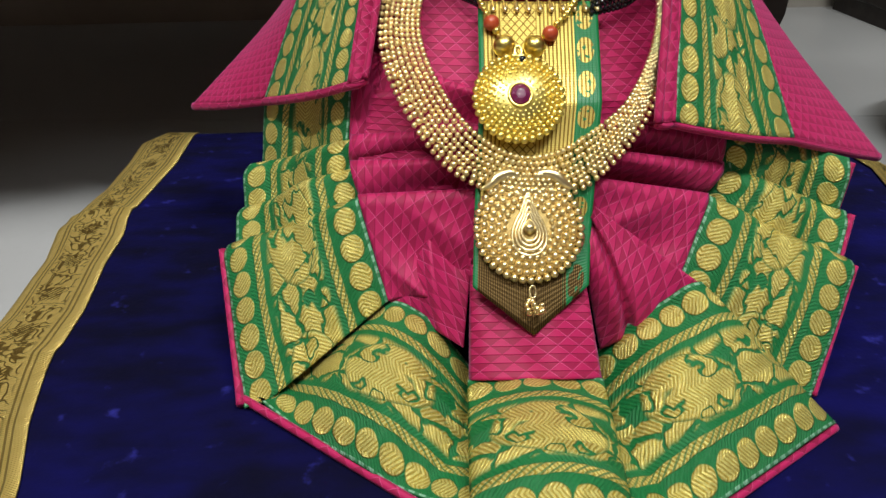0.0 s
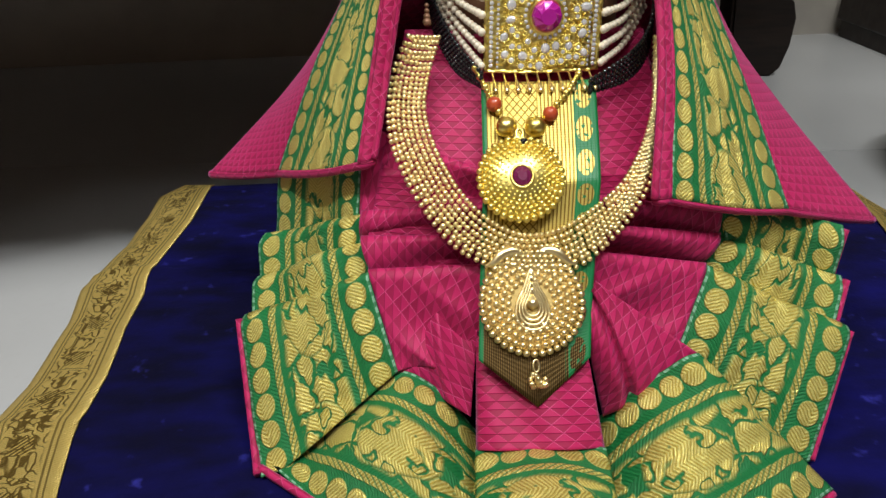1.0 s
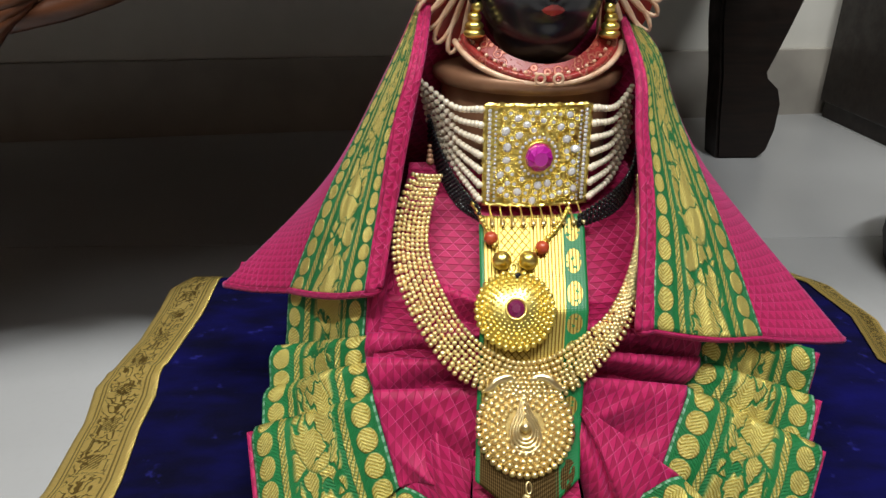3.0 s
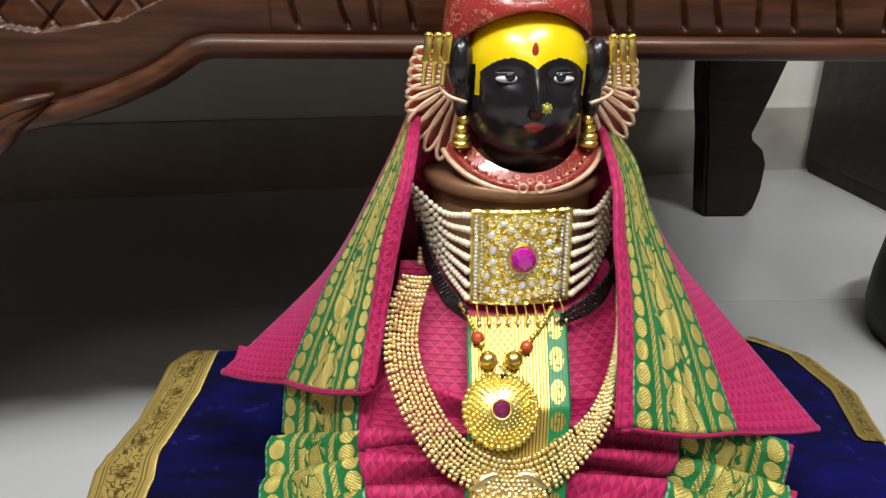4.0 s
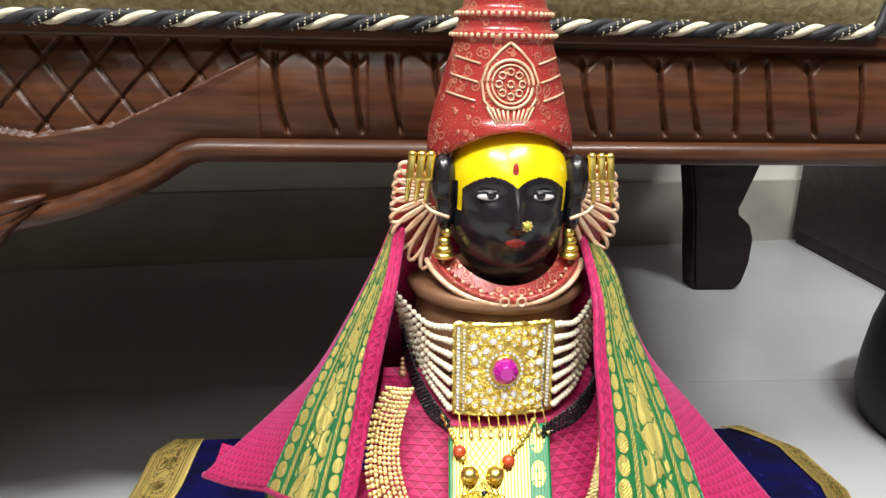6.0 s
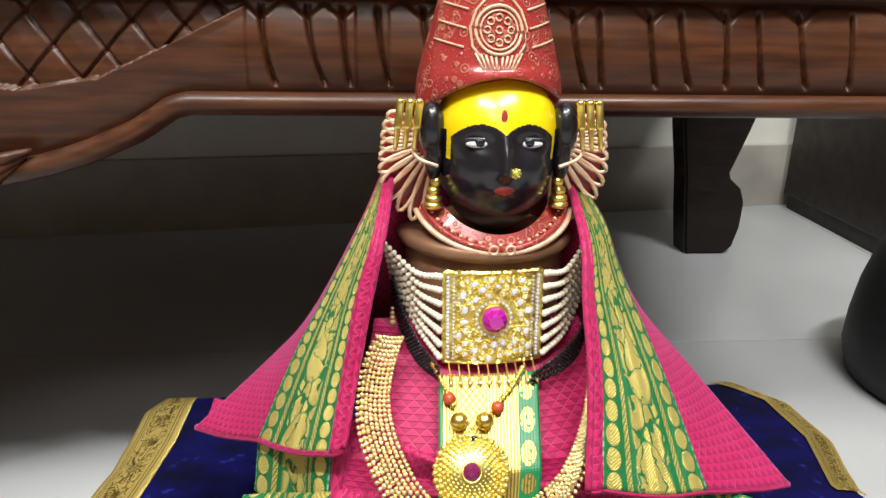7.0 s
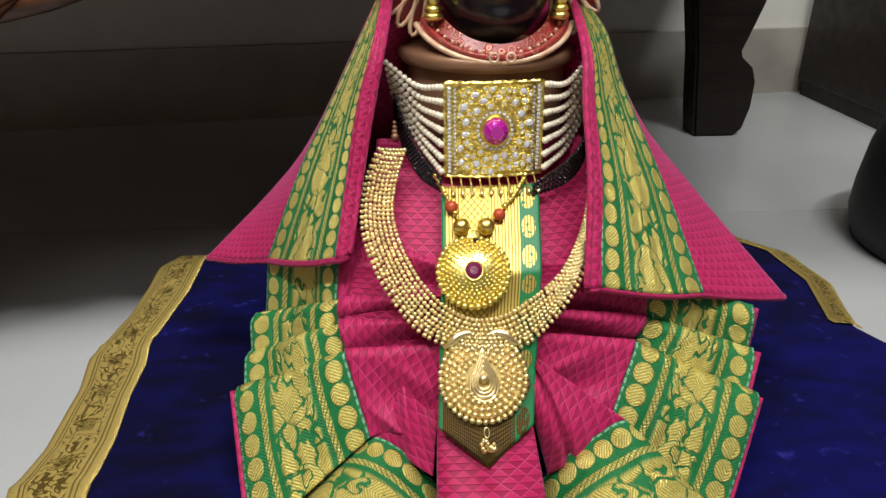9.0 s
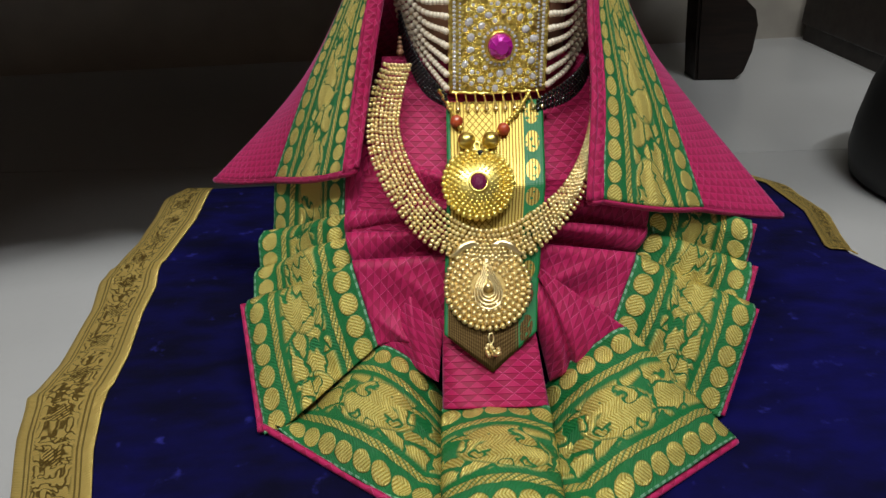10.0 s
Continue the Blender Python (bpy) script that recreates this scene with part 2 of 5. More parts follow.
def floor_tile():
    m = Mat("pale_floor_tile", Roughness=0.34)
    cloud = m.noise(3.0, 5.0)
    speck = m.noise(160.0, 3.0)
    col = m.mix(m.ramp(cloud, 0.3, 0.7), (0.42, 0.42, 0.42), (0.48, 0.48, 0.48))
    m.set("Base Color", m.mix(m.math("MULTIPLY", m.ramp(speck, 0.5, 0.8), 0.12), col, (0.35, 0.34, 0.32)))
    m.set("Roughness", m.ramp(cloud, 0.2, 0.8, 0.28, 0.42))
    m.bump(speck, 0.03, 0.0005)
    return m.mat


BORDER, MAGENTA, PANEL, VELVET, TAPE = border_cloth(), magenta_cloth(), panel_cloth(), velvet(), gold_tape()
WOOD = wood("dark_polished_wood", (0.044, 0.0145, 0.0063), (0.106, 0.037, 0.0155), 0.36)
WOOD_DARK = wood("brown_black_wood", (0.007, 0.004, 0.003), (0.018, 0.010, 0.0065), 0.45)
JEWEL_GOLD = painted("jewel_gold", (0.98, 0.77, 0.38), (1.0, 0.84, 0.48), 0.30, 300.0, 1.0)
YELLOW_GOLD = painted("yellow_gold", (0.95, 0.74, 0.17), (1.0, 0.82, 0.27), 0.30, 300.0, 1.0)
MATTE_GOLD = painted("matte_gold", (0.50, 0.36, 0.13), (0.60, 0.45, 0.18), 0.55, 500.0, 0.9, 0.0, 0.4)
STUD_GREEN = painted("green_gilt", (0.45, 0.50, 0.05), (0.62, 0.62, 0.12), 0.25, 400.0, 0.4, 0.3)
PEARL = painted("pearl", (0.82, 0.72, 0.54), (0.88, 0.80, 0.66), 0.25, 200.0, 0.0, 0.5)
BLACK_BEAD = painted("black_bead", (0.006, 0.006, 0.008), (0.014, 0.014, 0.016), 0.15, 200.0, 0.0, 0.3)
RED_BEAD = painted("coral_bead", (0.42, 0.05, 0.02), (0.55, 0.09, 0.03), 0.3, 300.0, 0.0, 0.3)
RUBY = painted("magenta_stone", (0.42, 0.008, 0.26), (0.66, 0.02, 0.46), 0.08, 500.0, 0.25, 0.9)
GARNET = painted("garnet_stone", (0.13, 0.008, 0.05), (0.20, 0.012, 0.08), 0.08, 700.0, 0.0, 0.9)
CRYSTAL = painted("clear_crystal", (0.82, 0.82, 0.86), (0.92, 0.92, 0.95), 0.1, 900.0, 0.45, 0.8)
FACE_BLACK = painted("black_lacquer", (0.010, 0.009, 0.012), (0.016, 0.014, 0.018), 0.26, 90.0, 0.0, 0.2, 0.05)
FACE_YELLOW = painted("yellow_paint", (0.84, 0.60, 0.003), (0.90, 0.66, 0.006), 0.25, 60.0, 0.0, 0.4, 0.05)
LIP_RED = painted("red_paint", (0.42, 0.035, 0.03), (0.5, 0.05, 0.04), 0.3, 90.0, 0.0, 0.3)
EYE_WHITE = painted("white_paint", (0.72, 0.72, 0.74), (0.8, 0.8, 0.8), 0.3, 90.0)
CREAM = painted("cream_gilt_paint", (0.70, 0.40, 0.24), (0.84, 0.60, 0.42), 0.35, 180.0, 0.15, 0.3, 0.3)
CROWN = crown_paint()
COPPER = painted("aged_copper", (0.22, 0.105, 0.058), (0.33, 0.175, 0.10), 0.38, 40.0, 0.3, 0.0, 0.3)
FLOOR = floor_tile()
GROUT = painted("grey_grout", (0.30, 0.30, 0.29), (0.36, 0.35, 0.34), 0.8)
WALL = painted("off_white_wall_paint", (0.66, 0.64, 0.58), (0.72, 0.70, 0.64), 0.7, 12.0, 0.0, 0.0, 0.1, 0.001)
# dark warm tone for walls out of view: cuts and warms the bounce light
LOW_BOUNCE_TAN = painted("low_bounce_wall_tan", (0.115, 0.075, 0.053), (0.15, 0.098, 0.07), 0.8, 12.0, 0.0, 0.0, 0.1, 0.001)
SKIRT_TILE = painted("beige_skirting_tile", (0.36, 0.33, 0.29), (0.42, 0.39, 0.34), 0.4, 14.0)
SEAT = painted("olive_gold_upholstery", (0.20, 0.17, 0.075), (0.36, 0.32, 0.17), 0.7, 220.0, 0.0, 0.0, 0.6, 0.001)
ROPE_BLACK = painted("black_cord", (0.008, 0.008, 0.010), (0.02, 0.02, 0.022), 0.6, 500.0, 0.0, 0.0, 0.5)
ROPE_CREAM = painted("cream_cord", (0.55, 0.50, 0.36), (0.66, 0.61, 0.46), 0.6, 500.0, 0.0, 0.0, 0.5)
BLACK_HIDE = painted("black_leatherette", (0.004, 0.004, 0.0045), (0.007, 0.0065, 0.0065), 0.6, 120.0, 0.0, 0.0, 0.3)


# ---- building helpers ----
def mesh_of(name, verts, faces, material, uvs=None, smooth=True):
    me = bpy.data.meshes.new(name)
    me.from_pydata([tuple(v) for v in verts], [], [tuple(f) for f in faces])
    if uvs is not None:
        layer = me.uv_layers.new(name="UVMap")
        index = np.zeros(len(me.loops), dtype=np.int32)
        me.loops.foreach_get("vertex_index", index)
        layer.data.foreach_set("uv", np.asarray(uvs, dtype=np.float32)[index].ravel())
    me.materials.append(material)
    if smooth:
        me.polygons.foreach_set("use_smooth", [True] * len(me.polygons))
    me.update()
    return me


def part(name, me, parent=None, label="", m=None):
    """A mesh (or a bmesh with its material) as one object under its thing."""
    ob = new(name, me)
    if parent:
        ob.parent = parent
    if m is not None:
        ob.matrix_basis = m
    return tagged(ob, label)


def thing(name, label, category, group="", at=(0, 0, 0)):
    ob = new(name)
    ob.empty_display_size = 0.01
    ob.location = at
    return tagged(ob, label, category, group)


def from_bm(name, bm, material, smooth=False):
    me = bpy.data.meshes.new(name)
    bm.normal_update()
    bm.to_mesh(me)
    bm.free()
    me.materials.append(material)
    if smooth:
        me.polygons.foreach_set("use_smooth", [True] * len(me.polygons))
    return me


def box(name, lo, hi, material, bevel=0.0):
    bm = bmesh.new()
    c, s = [(a + b) / 2 for a, b in zip(lo, hi)], [b - a for a, b in zip(lo, hi)]
    bmesh.ops.create_cube(bm, size=1, matrix=Matrix.Translation(c) @ Matrix.Diagonal((*s, 1)))
    if bevel:
        bmesh.ops.bevel(bm, geom=bm.edges[:], offset=bevel, segments=3, profile=0.5, affect="EDGES")
    return from_bm(name, bm, material)


def sheet(name, fn, nu, nv, material, uvfn=None):
    """A surface fn(u, v) over the unit square."""
    us, vs = np.linspace(0, 1, nu + 1), np.linspace(0, 1, nv + 1)
    verts = [fn(u, v) for v in vs for u in us]
    uvs = [(uvfn(u, v) if uvfn else (u, v)) for v in vs for u in us]
    w = nu + 1
    faces = [(j * w + i, j * w + i + 1, (j + 1) * w + i + 1, (j + 1) * w + i) for j in range(nv) for i in range(nu)]
    return mesh_of(name, verts, faces, material, uvs)


def solid(ob, thick, offset=-1.0):
    mod = ob.modifiers.new("thickness", "SOLIDIFY")
    mod.thickness, mod.offset = thick, offset
    return ob


def ico(sub=1):
    bm = bmesh.new()
    bmesh.ops.create_icosphere(bm, subdivisions=sub, radius=1)
    v = np.array([tuple(x.co) for x in bm.verts])
    f = np.array([[x.index for x in y.verts] for y in bm.faces])
    bm.free()
    return v, f


BALL_V, BALL_F = ico(2)


def beads(name, points, radii, material):
    """A row of round beads in one mesh."""
    points = np.asarray(points, float)
    radii = np.broadcast_to(np.asarray(radii, float), (len(points),))
    verts = (points[:, None, :] + BALL_V[None] * radii[:, None, None]).reshape(-1, 3)
    faces = (BALL_F[None] + (np.arange(len(points)) * len(BALL_V))[:, None, None]).reshape(-1, 3)
    return mesh_of(name, verts.tolist(), faces.tolist(), material)


def tube(name, pts, radius, material, sides=8, closed=False):
    """A round tube along points; radius may be a list."""
    pts = [Vector(p) for p in pts]
    n = len(pts)
    radii = radius if isinstance(radius, (list, tuple)) else [radius] * n
    verts, faces, uvs, run = [], [], [], 0.0
    ref = Vector((0.13, 0.31, 0.94))
    for i, p in enumerate(pts):
        a = pts[(i - 1) % n] if closed or i else p
        b = pts[(i + 1) % n] if closed or i < n - 1 else p
        d = (b - a).normalized()
        s = d.cross(ref).normalized()
        t = s.cross(d)
        run += (p - pts[i - 1]).length if i else 0.0
        for k in range(sides):
            uvs.append((run, radii[i] * 6.0 * k / sides))
            w = 2 * math.pi * k / sides
            verts.append(p + (s * math.cos(w) + t * math.sin(w)) * radii[i])
    rings = n if closed else n - 1
    for i in range(rings):
        for k in range(sides):
            a, b = i * sides, ((i + 1) % n) * sides
            faces.append((a + k, a + (k + 1) % sides, b + (k + 1) % sides, b + k))
    if not closed:
        faces += [tuple(range(sides))[::-1], tuple(range((n - 1) * sides, n * sides))]
    return mesh_of(name, verts, faces, material, uvs)


def spline(points, n):
    """n points on a smooth line through a few."""
    p = [Vector(q) for q in points]
    p = [2 * p[0] - p[1], *p, 2 * p[-1] - p[-2]]
    res = []
    for i in range(n):
        s = (len(p) - 3) * i / (n - 1)
        k = min(int(s), len(p) - 4)
        t = s - k
        a, b, c, d = p[k:k + 4]
        res.append(0.5 * ((2 * b) + (c - a) * t + (2 * a - 5 * b + 4 * c - d) * t * t + (3 * b - a - 3 * c + d) * t ** 3))
    return res


def revolve(name, profile, axis, material, n=48, squash=1.0):
    verts, faces = [], []
    for r, z in profile:
        for k in range(n):
            w = 2 * math.pi * k / n
            verts.append((axis[0] + r * math.cos(w), axis[1] + squash * r * math.sin(w), z))
    for i in range(len(profile) - 1):
        for k in range(n):
            faces.append((i * n + k, i * n + (k + 1) % n, (i + 1) * n + (k + 1) % n, (i + 1) * n + k))
    faces += [tuple(range(n))[::-1], tuple(range((len(profile) - 1) * n, len(profile) * n))]
    return mesh_of(name, verts, faces, material)


def wave(x, y, z, scale, seed=0.0):
    return noise.noise(Vector((x * scale + seed, y * scale, z * scale)))


# The slope of the dressed figure's front: how far forward the cloth lies at each height.
FRONT_Z = (0.070, 0.080, 0.090, 0.100, 0.110, 0.138, 0.177, 0.211, 0.238, 0.273, 0.343)
FRONT_Y = (-0.172, -0.142, -0.118, -0.103, -0.094, -0.072, -0.048, -0.008, 0.004, 0.006, 0.006)
BULGE = 2.3
SEAT_TOP = 0.070


def front(x, z):
    return float(np.interp(z, FRONT_Z, FRONT_Y)) + BULGE * x * x


def lay(x, z, off=0.0):
    return Vector((x, front(x, z) - off, z))


def lie(x, z, off=0.0, turn=0.0):
    """A frame lying on the figure's front: its x to the side, its y up the slope, its z out of it."""
    e = 0.004
    side = (lay(x + e, z) - lay(x - e, z)).normalized()
    up = (lay(x, z + 1.8 * e) - lay(x, z - 1.8 * e)).normalized()
    out = side.cross(up).normalized()
    up = out.cross(side)
    m = Matrix((side, up, out)).transposed().to_4x4()
    return Matrix.Translation(lay(x, z) + out * off) @ m @ pose(0, 0, 0, 0, 0, turn)


# ---- the room ----
def room():
    wall_y, left, right, near, high = 1.30, -2.1, 2.0, -2.4, 2.7
    slant = pose(-0.43, 0.888, 0, 0, 0, 7.0)
    base = tagged(part("floor", box("floor", (left, near, -0.10), (right, wall_y, -0.004), GROUT)), "pale grey tiled floor with thin grout joints", "floor", kind="structure")
    tagged(part("wall_back", box("wall_back", (-1.75, 0, -0.1), (2.55, 0.1, high), WALL), m=slant), "off-white painted wall behind the couch", "wall", kind="structure")
    tagged(part("wall_left", box("wall_left", (left - 0.1, near, -0.1), (left, wall_y, high), LOW_BOUNCE_TAN)), "unseen side wall, kept dark tan to cut bounce light", "wall", kind="structure")
    tagged(part("wall_right", box("wall_right", (right, near, -0.1), (right + 0.1, wall_y, high), LOW_BOUNCE_TAN)), "unseen side wall, kept dark tan to cut bounce light", "wall", kind="structure")
    tagged(part("wall_front", box("wall_front", (left - 0.1, near - 0.1, -0.1), (right + 0.1, near, high), LOW_BOUNCE_TAN)), "unseen front wall, kept dark tan to cut bounce light", "wall", kind="structure")
    tagged(part("ceiling", box("ceiling", (left - 0.1, near - 0.1, high), (right + 0.1, wall_y + 0.1, high + 0.1), WALL)), "plain white ceiling", "ceiling", kind="structure")
    tagged(part("baseboard", box("baseboard", (-1.70, -0.012, -0.002), (2.46, 0, 0.124), SKIRT_TILE, 0.002), m=slant), "beige tiled skirting along the wall", "baseboard", kind="structure")
    return base


floor = room()


# ---- the couch behind ----
RAIL_Y = 0.123


def rail_low(x):
    """Height of the rail's under edge: level, then sweeping down to the front leg."""
    return float(np.interp(x, (-0.52, -0.46, -0.40, -0.34, -0.275, -0.247, -0.221, -0.192, -0.170, -0.160, 0.40), (0.02, 0.12, 0.215, 0.262, 0.2749, 0.2812, 0.2897, 0.3022, 0.3165, 0.3185, 0.3185)))


def arm_line(x):
    """Upper edge of the smooth arm that parts the scales from the leg sweep."""
    return float(np.interp(x, (-0.52, -0.34, -0.278, -0.259, -0.212, -0.167, -0.122, -0.115), (0.35, 0.347, 0.3354, 0.3323, 0.3397, 0.3607, 0.384, 0.392)))


PETALS = (-0.1163, -0.089, -0.0682, -0.0468, -0.0194, 0.020, 0.055, 0.0732, 0.0894, 0.1216, 0.1411, 0.1709, 0.1916, 0.2192, 0.2538, 0.285)


def rail_depth(x, z):
    """How far the carved face stands out from the rail's ground."""
    lo = rail_low(x)
    s = min(max((z - lo) / max(0.388 - lo, 0.01), 0), 1)
    d = 0.010 * (1 - (2 * s - 1) ** 2)
    if x > -0.125:
        for n, x0 in enumerate(PETALS):
            bend = 0.009 + 0.004 * math.sin(n * 2.1)
            sag = min(max((0.385 - z) / 0.055, 0), 1)
            xs = x0 + bend * sag ** 2.2
            cut = math.exp(-((x - xs) / 0.0012) ** 2) * min(1, max(0, (0.384 - z) / 0.006)) * min(1, max(0, (z - 0.3345) / 0.004))
            d -= 0.0070 * cut
        if x > -0.04 or x < -0.06:
            # rounded heads of the petals
            edges = PETALS[1::2] if x > 0.03 else PETALS[0::1]
            near = min(abs(x - e) for e in edges)
            head = 0.3868 - 0.010 * math.exp(-(near / 0.008) ** 2)
            d += 0.0026 * min(max((head - z) / 0.003, 0), 1)
    else:
        arm = arm_line(x)
        if z > arm:
            d -= 0.004
            a, b = (x + z * 0.75) / 0.029, (x * 1.0 - z * 0.9) / 0.033
            for q in (a, b):
                f = abs(q - round(q))
                d -= 0.0034 * math.exp(-(f / 0.032) ** 2)
                d += 0.0018 * f
        else:
            d += 0.005 * (1 - min(1, (arm - z) / 0.006) * 0.2)
            if x < -0.31:
                f = (x * 0.8 + z * 1.1) / 0.017
                d -= 0.003 * math.exp(-((f - round(f)) / 0.12) ** 2)
    return d


def couch():
    c = thing("couch", "dark polished carved wooden couch with olive upholstered seat", "couch")
    x0, x1 = -0.52, 0.315

    def face(u, v):
        x = x0 + (x1 - x0) * u
        lo = rail_low(x)
        z = lo + (0.3905 - lo) * v
        return (x, RAIL_Y + 0.006 - rail_depth(x, z), z)

    part("front_rail", sheet("front_rail", face, 860, 90, WOOD), c, "carved front rail with petals and scales")

    def back(u, v):
        x = x0 + (x1 - x0) * u
        lo = rail_low(x)
        return (x, RAIL_Y + 0.010 + 0.025 * v, lo)

    part("rail_underside", sheet("rail_underside", back, 60, 2, WOOD), c)
    part("rail_end", box("rail_end", (x1, RAIL_Y - 0.002, 0.319), (x1 + 0.02, RAIL_Y + 0.035, 0.390), WOOD, 0.004), c)
    # the bead moulding under the rail
    pts = []
    for i in range(150):
        x = -0.50 + 0.83 * i / 149
        pts.append((x, RAIL_Y - 0.008, rail_low(x) + 0.0065))
    lip = tube("lip", pts, 0.0072, WOOD, 10)
    part("lip_moulding", lip, c, "rounded moulding along the under edge")
    # leaf scroll carved where the rail turns into the leg
    for k in range(3):
        w = 0.006 * k
        line = spline(((-0.255 - 0.4 * w, RAIL_Y - 0.012, 0.297 - 0.35 * w), (-0.272 - 0.5 * w, RAIL_Y - 0.018, 0.292 - w * 1.1), (-0.296, RAIL_Y - 0.014, 0.284 - w * 1.7), (-0.325, RAIL_Y - 0.006, 0.282 - w * 2.0)), 16)
        part("leaf_ridge", tube("leaf_ridge", line, [0.0008 + 0.0040 * math.sin(math.pi * (i + 1) / 18) for i in range(16)], WOOD, 8), c)
    # top cap, and seat deck stretched unseen to the wall to block light behind
    part("top_cap", box("top_cap", (-0.56, RAIL_Y - 0.004, 0.3905), (0.335, RAIL_Y + 0.06, 0.399), WOOD, 0.002), c)
    bm = bmesh.new()
    outline = ((-1.6, RAIL_Y + 0.045), (0.315, RAIL_Y + 0.045), (0.53, 0.985), (-1.6, 0.73))
    low = [bm.verts.new((x, y, 0.345)) for x, y in outline]
    high = [bm.verts.new((x, y, 0.392)) for x, y in outline]
    bm.faces.new(low[::-1])
    bm.faces.new(high)
    for i in range(4):
        j = (i + 1) % 4
        bm.faces.new((low[i], low[j], high[j], high[i]))
    part("seat_deck_light_stop", from_bm("seat_deck_light_stop", bm, WOOD_DARK), c)

    def cushion(u, v):
        x = -1.25 + 1.515 * u
        w = v * 3.0
        if w < 1:
            y, z = RAIL_Y + 0.012 - 0.012 * math.sin(w * math.pi), 0.400 + 0.10 * w
        else:
            y, z = RAIL_Y + 0.012 + 0.6 * (w - 1) / 2, 0.50 + 0.014 * math.sin((w - 1) / 2 * math.pi)
        return (x, y + 0.002 * wave(x, y, z, 18), z + 0.002 * wave(x, y, z, 9, 4))

    part("seat_cushion", sheet("seat_cushion", cushion, 120, 24, SEAT), c, "olive gold woven upholstered seat cushion")
    part("cushion_end", box("cushion_end", (0.262, RAIL_Y + 0.006, 0.400), (0.268, 0.72, 0.50), SEAT, 0.002), c)
    # twisted piping: two dark and one pale strand
    for k, (mat, rad) in enumerate(((ROPE_BLACK, 0.0030), (ROPE_CREAM, 0.0024), (ROPE_BLACK, 0.0030))):
        pts = []
        for i in range(700):
            x = -0.55 + 0.80 * i / 699
            w = 2 * math.pi * (x / 0.0365 + k / 3.0)
            pts.append((x, RAIL_Y - 0.008 - 0.0023 * math.cos(w), 0.4012 + 0.0023 * math.sin(w)))
        for i in range(60):
            s = i / 59
            x, z = 0.25 + 0.018 * s, 0.4012 + 0.035 * s * s
            w = 2 * math.pi * ((0.25 + 0.03 * s) / 0.0365 + k / 3.0)
            pts.append((x, RAIL_Y - 0.006 - 0.0026 * math.cos(w), z + 0.0026 * math.sin(w)))
        part("piping_strand", tube("piping_strand", pts, rad, mat, 8), c, "cream cord strand" if k == 1 else "black cord strand")
    ticks = []
    for i in range(200):
        x = -0.55 + 0.80 * i / 199
        for j in range(3):
            w = 2 * math.pi * (x / 0.0365 + 0.62) + (j - 1) * 0.35
            if math.cos(w) > -0.2:
                ticks.append((x, RAIL_Y - 0.0082 - 0.0050 * math.cos(w), 0.4012 + 0.0049 * math.sin(w)))
    tagged(part("cord_ticks", beads("cord_ticks", ticks, 0.00055, ROPE_CREAM), c, "pale flecks woven in the black cord"), kind="stuff")
    # rear leg: sawn board with a rounded ankle
    outline = [(0.440, 0.0), (0.505, 0.0), (0.518, 0.012), (0.526, 0.045), (0.527, 0.085), (0.519, 0.108), (0.500, 0.124), (0.497, 0.134),
               (0.503, 0.150), (0.520, 0.20), (0.548, 0.29), (0.560, 0.36), (0.41, 0.36), (0.405, 0.29), (0.413, 0.20), (0.425, 0.13), (0.432, 0.06)]
    bm = bmesh.new()
    a = [bm.verts.new((x, 0.733, z)) for x, z in outline]
    b = [bm.verts.new((x, 0.785, z)) for x, z in outline]
    bm.faces.new(a)
    bm.faces.new(b[::-1])
    for i in range(len(a)):
        j = (i + 1) % len(a)
        bm.faces.new((a[j], a[i], b[i], b[j]))
    bmesh.ops.recalc_face_normals(bm, faces=bm.faces[:])
    bmesh.ops.bevel(bm, geom=[e for e in bm.edges if abs(e.verts[0].co.y - e.verts[1].co.y) < 1e-5], offset=0.004, segments=2, affect="EDGES")
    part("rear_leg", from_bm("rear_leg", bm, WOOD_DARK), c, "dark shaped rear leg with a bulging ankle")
    part("front_leg", box("front_leg", (-0.56, RAIL_Y - 0.01, 0.0), (-0.50, RAIL_Y + 0.05, 0.392), WOOD, 0.01), c)
    return c


couch()


def dark_cabinet():
    c = thing("cabinet", "tall dark brown wooden cabinet against the wall", "cabinet")
    part("carcass", box("carcass", (0.748, 0.52, 0.03), (1.5, 1.005, 1.0), WOOD_DARK, 0.004), c)
    part("plinth", box("plinth", (0.756, 0.535, 0.0), (1.49, 1.0, 0.03), WOOD_DARK, 0.002), c)


dark_cabinet()


def round_bag():
    prof = [(0.005, 0.0), (0.11, 0.0), (0.130, 0.006), (0.136, 0.03), (0.135, 0.06), (0.130, 0.10), (0.119, 0.145), (0.098, 0.185), (0.066, 0.215), (0.035, 0.229), (0.004, 0.233)]
    me = revolve("pouffe", prof, (0.590, 0.300), BLACK_HIDE, 64)
    tagged(part("pouffe", me), "black rounded leatherette pouffe standing on the floor", "pouffe")


round_bag()


# ---- the velvet seat ----
def edge_left(y):
    return float(np.interp(y, (-0.24, -0.135, -0.094, -0.064, -0.034, 0.022, 0.056, 0.112, 0.190, 0.215), (-0.205, -0.224, -0.238, -0.245, -0.240, -0.241, -0.2465, -0.2375, -0.2375, -0.226)))


def edge_inner(y):
    """The ribbon's inner edge."""
    return float(np.interp(y, (-0.24, -0.140, -0.110, -0.077, -0.034, 0.008, 0.040, 0.062, 0.140, 0.215), (-0.165, -0.185, -0.194, -0.200, -0.200, -0.204, -0.204, -0.208, -0.200, -0.201)))


